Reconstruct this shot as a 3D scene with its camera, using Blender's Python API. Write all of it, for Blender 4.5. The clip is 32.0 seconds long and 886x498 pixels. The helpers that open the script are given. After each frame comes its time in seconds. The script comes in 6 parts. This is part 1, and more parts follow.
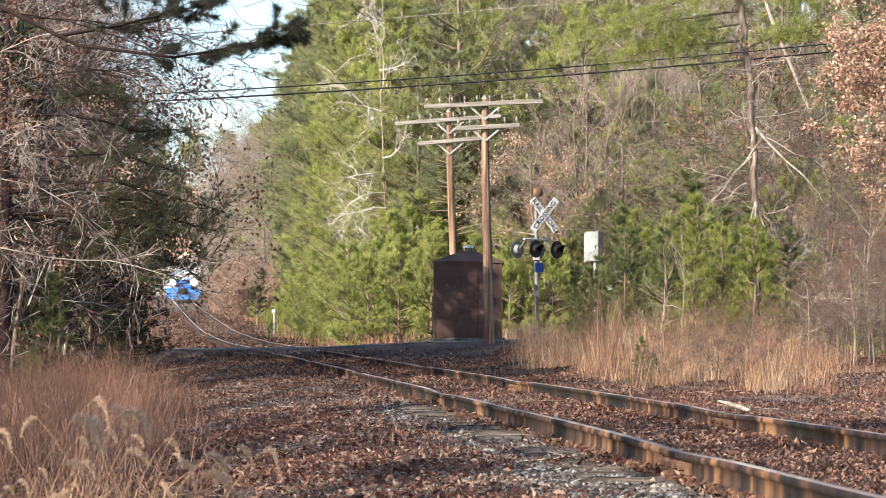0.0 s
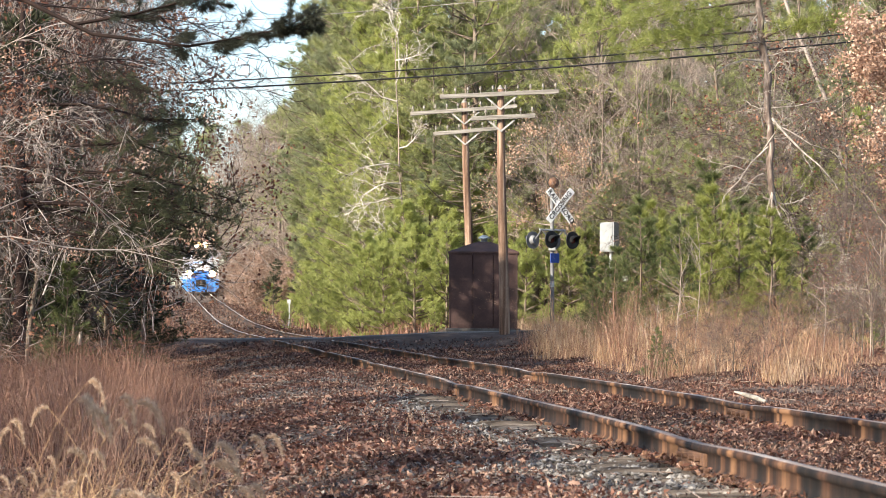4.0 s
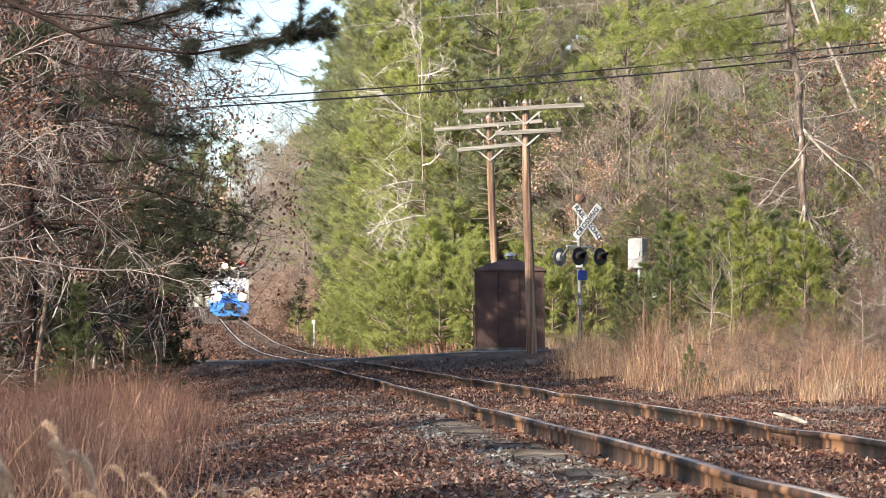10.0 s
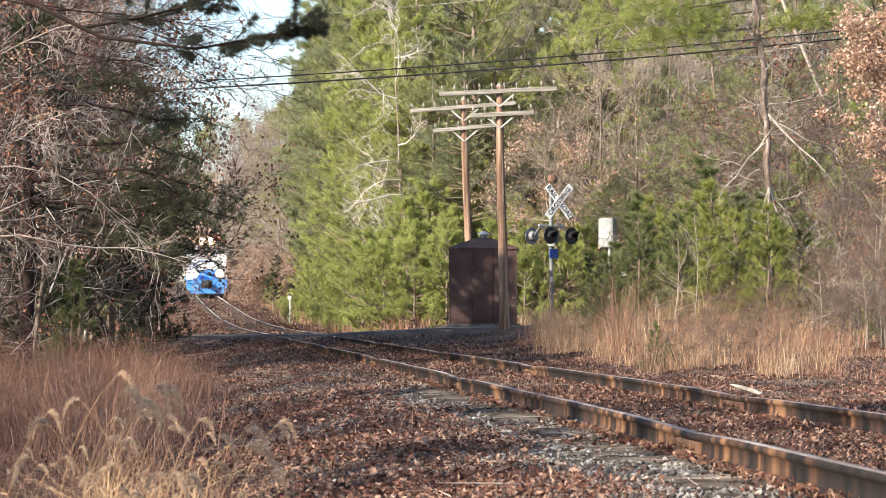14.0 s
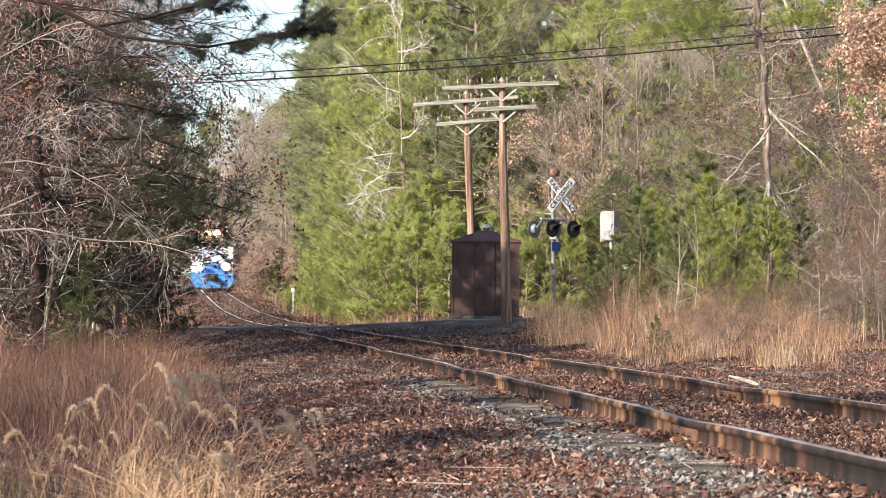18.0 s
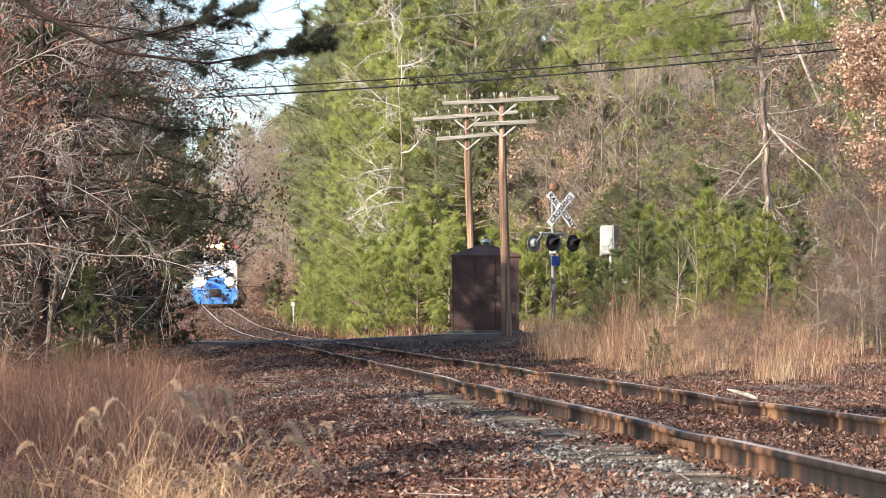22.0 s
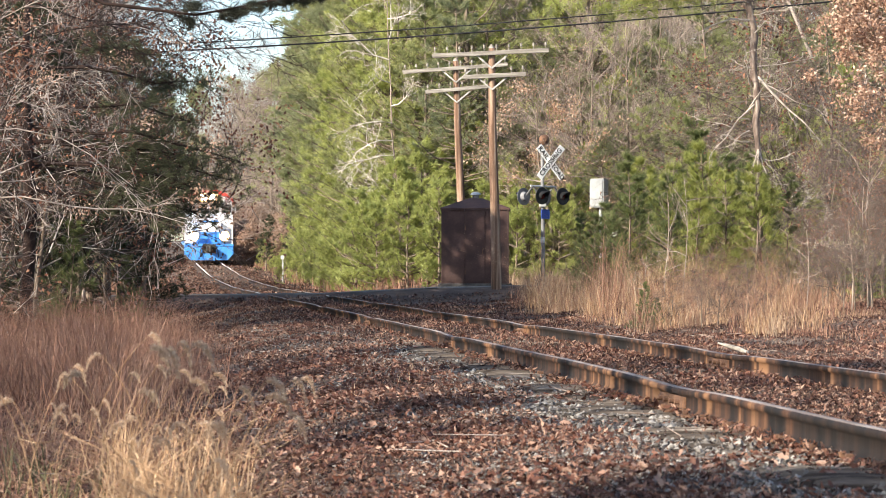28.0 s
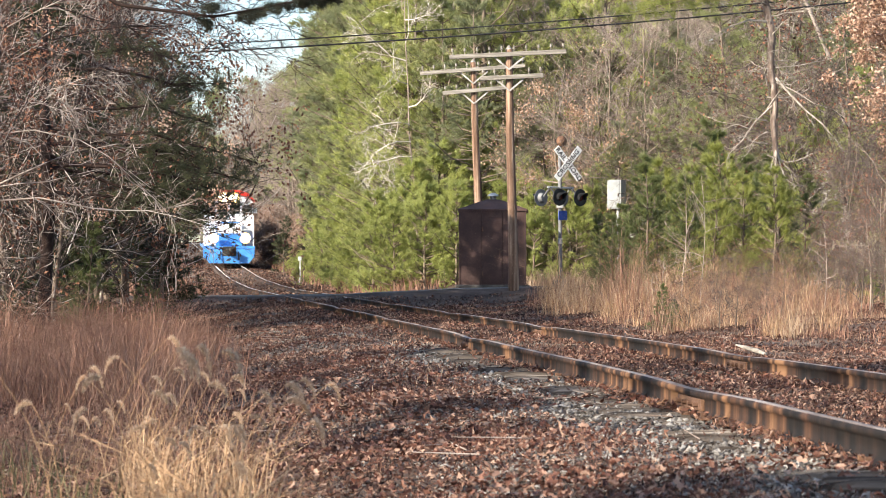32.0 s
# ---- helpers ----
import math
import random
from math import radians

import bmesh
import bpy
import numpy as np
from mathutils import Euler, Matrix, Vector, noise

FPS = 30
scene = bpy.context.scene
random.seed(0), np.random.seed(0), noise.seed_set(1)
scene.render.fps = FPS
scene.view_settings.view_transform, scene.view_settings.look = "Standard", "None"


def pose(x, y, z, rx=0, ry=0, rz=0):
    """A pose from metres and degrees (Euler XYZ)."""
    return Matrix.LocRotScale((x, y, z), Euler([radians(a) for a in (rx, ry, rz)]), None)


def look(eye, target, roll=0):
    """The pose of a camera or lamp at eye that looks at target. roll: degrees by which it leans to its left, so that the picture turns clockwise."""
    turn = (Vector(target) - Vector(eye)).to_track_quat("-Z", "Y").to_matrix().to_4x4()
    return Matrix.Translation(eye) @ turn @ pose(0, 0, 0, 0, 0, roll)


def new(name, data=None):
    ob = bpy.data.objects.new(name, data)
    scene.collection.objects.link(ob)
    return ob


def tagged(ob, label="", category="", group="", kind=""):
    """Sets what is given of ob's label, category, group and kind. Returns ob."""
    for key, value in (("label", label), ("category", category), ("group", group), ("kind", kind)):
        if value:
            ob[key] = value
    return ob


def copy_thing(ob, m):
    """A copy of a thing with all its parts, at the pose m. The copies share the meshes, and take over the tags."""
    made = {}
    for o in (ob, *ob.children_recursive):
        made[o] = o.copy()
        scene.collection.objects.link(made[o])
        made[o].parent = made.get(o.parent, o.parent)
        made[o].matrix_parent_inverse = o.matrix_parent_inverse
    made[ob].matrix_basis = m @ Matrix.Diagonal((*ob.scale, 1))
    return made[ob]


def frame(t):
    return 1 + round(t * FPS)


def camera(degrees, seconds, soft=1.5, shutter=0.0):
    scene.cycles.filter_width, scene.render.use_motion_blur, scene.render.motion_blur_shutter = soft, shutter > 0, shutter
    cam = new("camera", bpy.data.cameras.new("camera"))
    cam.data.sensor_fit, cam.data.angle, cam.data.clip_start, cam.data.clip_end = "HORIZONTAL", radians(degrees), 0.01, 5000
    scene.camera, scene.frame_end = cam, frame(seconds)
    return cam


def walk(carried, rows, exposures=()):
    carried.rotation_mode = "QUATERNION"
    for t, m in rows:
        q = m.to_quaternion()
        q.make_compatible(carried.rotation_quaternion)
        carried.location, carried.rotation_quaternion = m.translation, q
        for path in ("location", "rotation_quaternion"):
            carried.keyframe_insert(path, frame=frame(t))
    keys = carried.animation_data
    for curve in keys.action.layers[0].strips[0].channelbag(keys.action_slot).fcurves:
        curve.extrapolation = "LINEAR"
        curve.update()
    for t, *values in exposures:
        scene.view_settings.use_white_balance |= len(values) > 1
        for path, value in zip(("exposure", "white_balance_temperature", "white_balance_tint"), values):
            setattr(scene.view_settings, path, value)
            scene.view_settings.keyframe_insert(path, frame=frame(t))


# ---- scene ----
cam = camera(20, 32.0, soft=0.65)
cam.data.dof.use_dof = True
cam.data.dof.focus_distance = 31.0
cam.data.dof.aperture_fstop = 10.5
WALK = [
    (0, look((0.026, 0.547, 0.716), (0.572, 100.492, 3.992), 0.17)),
    (0.5, look((0.025, 0.550, 0.717), (0.481, 100.501, 3.828), 0.18)),
    (1, look((0.022, 0.551, 0.716), (0.386, 100.507, 3.661), 0.21)),
    (1.5, look((0.026, 0.597, 0.717), (0.289, 100.556, 3.565), 0.19)),
    (2, look((0.021, 0.571, 0.714), (0.189, 100.531, 3.551), 0.27)),
    (2.5, look((0.021, 0.577, 0.715), (0.100, 100.536, 3.567), 0.25)),
    (3, look((0.024, 0.570, 0.713), (0.000, 100.529, 3.593), 0.24)),
    (3.5, look((0.030, 0.607, 0.710), (-0.050, 100.565, 3.608), 0.26)),
    (5.5, look((0.035, 0.826, 0.711), (-0.161, 100.782, 3.670), 0.16)),
    (6, look((0.052, 1.146, 0.718), (-0.431, 101.094, 3.888), 0.09)),
    (6.5, look((0.075, 1.634, 0.719), (-0.799, 101.566, 4.297), 0.04)),
    (7, look((0.086, 1.918, 0.723), (-1.000, 101.836, 4.624), -0.05)),
    (7.5, look((0.091, 1.949, 0.722), (-1.032, 101.859, 4.806), -0.08)),
    (8, look((0.086, 1.966, 0.720), (-1.035, 101.867, 5.036), -0.10)),
    (8.5, look((0.084, 1.939, 0.722), (-1.049, 101.822, 5.423), -0.12)),
    (9, look((0.085, 1.947, 0.718), (-1.055, 101.834, 5.352), -0.21)),
    (9.5, look((0.084, 1.961, 0.720), (-1.061, 101.869, 4.835), -0.24)),
    (10, look((0.085, 1.961, 0.723), (-1.068, 101.887, 4.385), -0.27)),
    (10.5, look((0.085, 1.951, 0.720), (-1.067, 101.884, 4.205), -0.24)),
    (11, look((0.085, 1.940, 0.719), (-1.061, 101.873, 4.199), -0.26)),
    (11.5, look((0.062, 1.071, 0.709), (-0.720, 101.015, 3.974), -0.29)),
    (12, look((0.035, 0.635, 0.705), (-0.350, 100.589, 3.737), -0.18)),
    (12.5, look((0.008, 0.233, 0.702), (-0.082, 100.192, 3.565), -0.04)),
    (13, look((0.002, 0.108, 0.704), (0.001, 100.069, 3.481), 0.01)),
    (13.5, look((-0.006, 0.056, 0.708), (-0.005, 100.018, 3.457), 0.04)),
    (14, look((-0.001, 0.082, 0.708), (-0.028, 100.044, 3.439), 0.03)),
    (14.5, look((-0.001, 0.075, 0.708), (-0.020, 100.038, 3.409), 0.02)),
    (16.5, look((-0.001, 0.065, 0.711), (-0.018, 100.031, 3.329), 0.02)),
    (17, look((-0.002, 0.076, 0.708), (-0.015, 100.042, 3.335), 0.05)),
    (17.5, look((-0.014, -0.174, 0.710), (-0.049, 99.794, 3.241), 0.07)),
    (18, look((-0.031, -0.502, 0.709), (-0.131, 99.469, 3.138), 0.09)),
    (18.5, look((-0.040, -0.697, 0.712), (-0.136, 99.274, 3.105), 0.08)),
    (19, look((-0.041, -0.719, 0.709), (-0.125, 99.251, 3.157), 0.13)),
    (19.5, look((-0.041, -0.720, 0.708), (-0.126, 99.248, 3.230), 0.13)),
    (20, look((-0.040, -0.721, 0.712), (-0.128, 99.245, 3.319), 0.10)),
    (20.5, look((-0.038, -0.720, 0.711), (-0.133, 99.243, 3.426), 0.10)),
    (21, look((-0.039, -0.725, 0.710), (-0.133, 99.236, 3.519), 0.09)),
    (21.5, look((-0.040, -0.713, 0.707), (-0.125, 99.245, 3.618), 0.14)),
    (22, look((-0.037, -0.718, 0.710), (-0.131, 99.237, 3.696), 0.07)),
    (22.5, look((-0.036, -0.700, 0.709), (-0.135, 99.253, 3.749), 0.11)),
    (23, look((-0.034, -0.682, 0.710), (-0.136, 99.271, 3.789), 0.10)),
    (23.5, look((-0.034, -0.681, 0.714), (-0.127, 99.271, 3.809), 0.09)),
    (24, look((-0.036, -0.663, 0.711), (0.007, 99.289, 3.817), 0.12)),
    (24.5, look((-0.030, -0.612, 0.710), (0.155, 99.345, 3.635), 0.04)),
    (25, look((-0.029, -0.593, 0.708), (0.306, 99.378, 3.110), 0.09)),
    (25.5, look((-0.033, -0.591, 0.710), (0.475, 99.392, 2.462), 0.11)),
    (27.5, look((-0.036, -0.619, 0.719), (0.401, 99.374, 1.773), 0.01)),
    (28, look((-0.030, -0.545, 0.713), (0.284, 99.449, 1.837), 0.06)),
    (28.5, look((-0.030, -0.571, 0.713), (0.153, 99.422, 1.841), 0.06)),
    (29, look((-0.033, -0.570, 0.715), (0.033, 99.424, 1.823), 0.09)),
    (29.5, look((-0.036, -0.547, 0.714), (-0.090, 99.447, 1.839), 0.17)),
    (30, look((-0.040, -0.564, 0.715), (-0.216, 99.430, 1.838), 0.17)),
    (30.5, look((-0.038, -0.563, 0.716), (-0.323, 99.430, 1.841), 0.11)),
    (31, look((-0.040, -0.540, 0.715), (-0.374, 99.453, 1.843), 0.17)),
    (31.5, look((-0.037, -0.541, 0.715), (-0.396, 99.452, 1.838), 0.14)),
    (32, look((-0.035, -0.545, 0.721), (-0.405, 99.448, 1.882), 0.08)),
]
walk(cam, WALK)

# ---- light ----
SUN = Vector((-0.70, -0.58, 0.46)).normalized()
world = bpy.data.worlds.new("world")
scene.world = world
world.use_nodes = True
_bg = world.node_tree.nodes["Background"]
_sky = world.node_tree.nodes.new("ShaderNodeTexSky")
_sky.sky_type = 'NISHITA'
_sky.sun_disc = False
_sky.sun_elevation = math.asin(SUN.z)
_sky.sun_rotation = math.atan2(SUN.x, SUN.y)
_sky.dust_density = 1.0
_sky.ozone_density = 1.6
world.node_tree.links.new(_sky.outputs["Color"], _bg.inputs["Color"])
_bg.inputs["Strength"].default_value = 0.132
sun = new("sun", bpy.data.lights.new("sun", "SUN"))
sun.data.energy = 5.0
sun.data.angle = radians(0.5)
sun.data.color = (1.0, 0.90, 0.745)
sun.matrix_world = look(SUN * 50, (0, 0, 0))
scene.view_settings.exposure = 1.20


# ---- materials ----
def mat(name, cols, scale=6.0, rough=0.8, metal=0.0, bump=0.3, fine=60.0, island=False, random_ob=False,
        stretch=(1, 1, 1), translucent=0.0, spec=0.3, share=0.75, broad=0.45):
    """Principled surface whose colour runs through cols by two scales of noise, and by island or object where asked."""
    m = bpy.data.materials.new(name)
    m.use_nodes = True
    nt = m.node_tree
    n, l = nt.nodes, nt.links
    b = n["Principled BSDF"]
    tc = n.new("ShaderNodeTexCoord")
    mp = n.new("ShaderNodeMapping")
    mp.inputs["Scale"].default_value = stretch
    l.new(tc.outputs["Object"], mp.inputs["Vector"])
    a = n.new("ShaderNodeTexNoise")
    a.inputs["Scale"].default_value = scale
    a.inputs["Detail"].default_value = 6
    l.new(mp.outputs[0], a.inputs["Vector"])
    f = n.new("ShaderNodeTexNoise")
    f.inputs["Scale"].default_value = fine
    f.inputs["Detail"].default_value = 3
    l.new(mp.outputs[0], f.inputs["Vector"])
    mix = n.new("ShaderNodeMath")
    mix.operation = 'MULTIPLY_ADD'
    l.new(f.outputs[0], mix.inputs[0])
    mix.inputs[1].default_value = broad
    add = n.new("ShaderNodeMath")
    add.operation = 'MULTIPLY_ADD'
    l.new(a.outputs[0], add.inputs[0])
    add.inputs[1].default_value = 1.6
    add.inputs[2].default_value = -0.52 - 0.5 * (broad - 0.45)
    l.new(add.outputs[0], mix.inputs[2])
    val = mix.outputs[0]
    if island or random_ob:
        src = n.new("ShaderNodeNewGeometry" if island else "ShaderNodeObjectInfo")
        out = src.outputs["Random Per Island" if island else "Random"]
        mm = n.new("ShaderNodeMix")
        mm.inputs[0].default_value = share if island else 0.2
        l.new(val, mm.inputs[2])
        l.new(out, mm.inputs[3])
        val = mm.outputs[0]
    r = n.new("ShaderNodeValToRGB")
    e = r.color_ramp.elements
    while len(e) < len(cols):
        e.new(0.5)
    for i, c in enumerate(cols):
        e[i].position = 0.12 + 0.76 * i / max(1, len(cols) - 1)
        e[i].color = (*c, 1)
    l.new(val, r.inputs[0])
    l.new(r.outputs[0], b.inputs["Base Color"])
    b.inputs["Roughness"].default_value = rough
    b.inputs["Metallic"].default_value = metal
    b.inputs["Specular IOR Level"].default_value = spec
    if bump:
        bp = n.new("ShaderNodeBump")
        bp.inputs["Strength"].default_value = bump
        bp.inputs["Distance"].default_value = 0.02
        l.new(mix.outputs[0], bp.inputs["Height"])
        l.new(bp.outputs[0], b.inputs["Normal"])
    if translucent:
        t = n.new("ShaderNodeBsdfTranslucent")
        l.new(r.outputs[0], t.inputs["Color"])
        s = n.new("ShaderNodeMixShader")
        s.inputs[0].default_value = translucent
        l.new(b.outputs[0], s.inputs[1])
        l.new(t.outputs[0], s.inputs[2])
        l.new(s.outputs[0], n["Material Output"].inputs["Surface"])
    return m


def glow(name, col, power):
    m = bpy.data.materials.new(name)
    m.use_nodes = True
    b = m.node_tree.nodes["Principled BSDF"]
    b.inputs["Base Color"].default_value = (0.02, 0.02, 0.02, 1)
    b.inputs["Emission Color"].default_value = (*col, 1)
    b.inputs["Emission Strength"].default_value = power
    return m


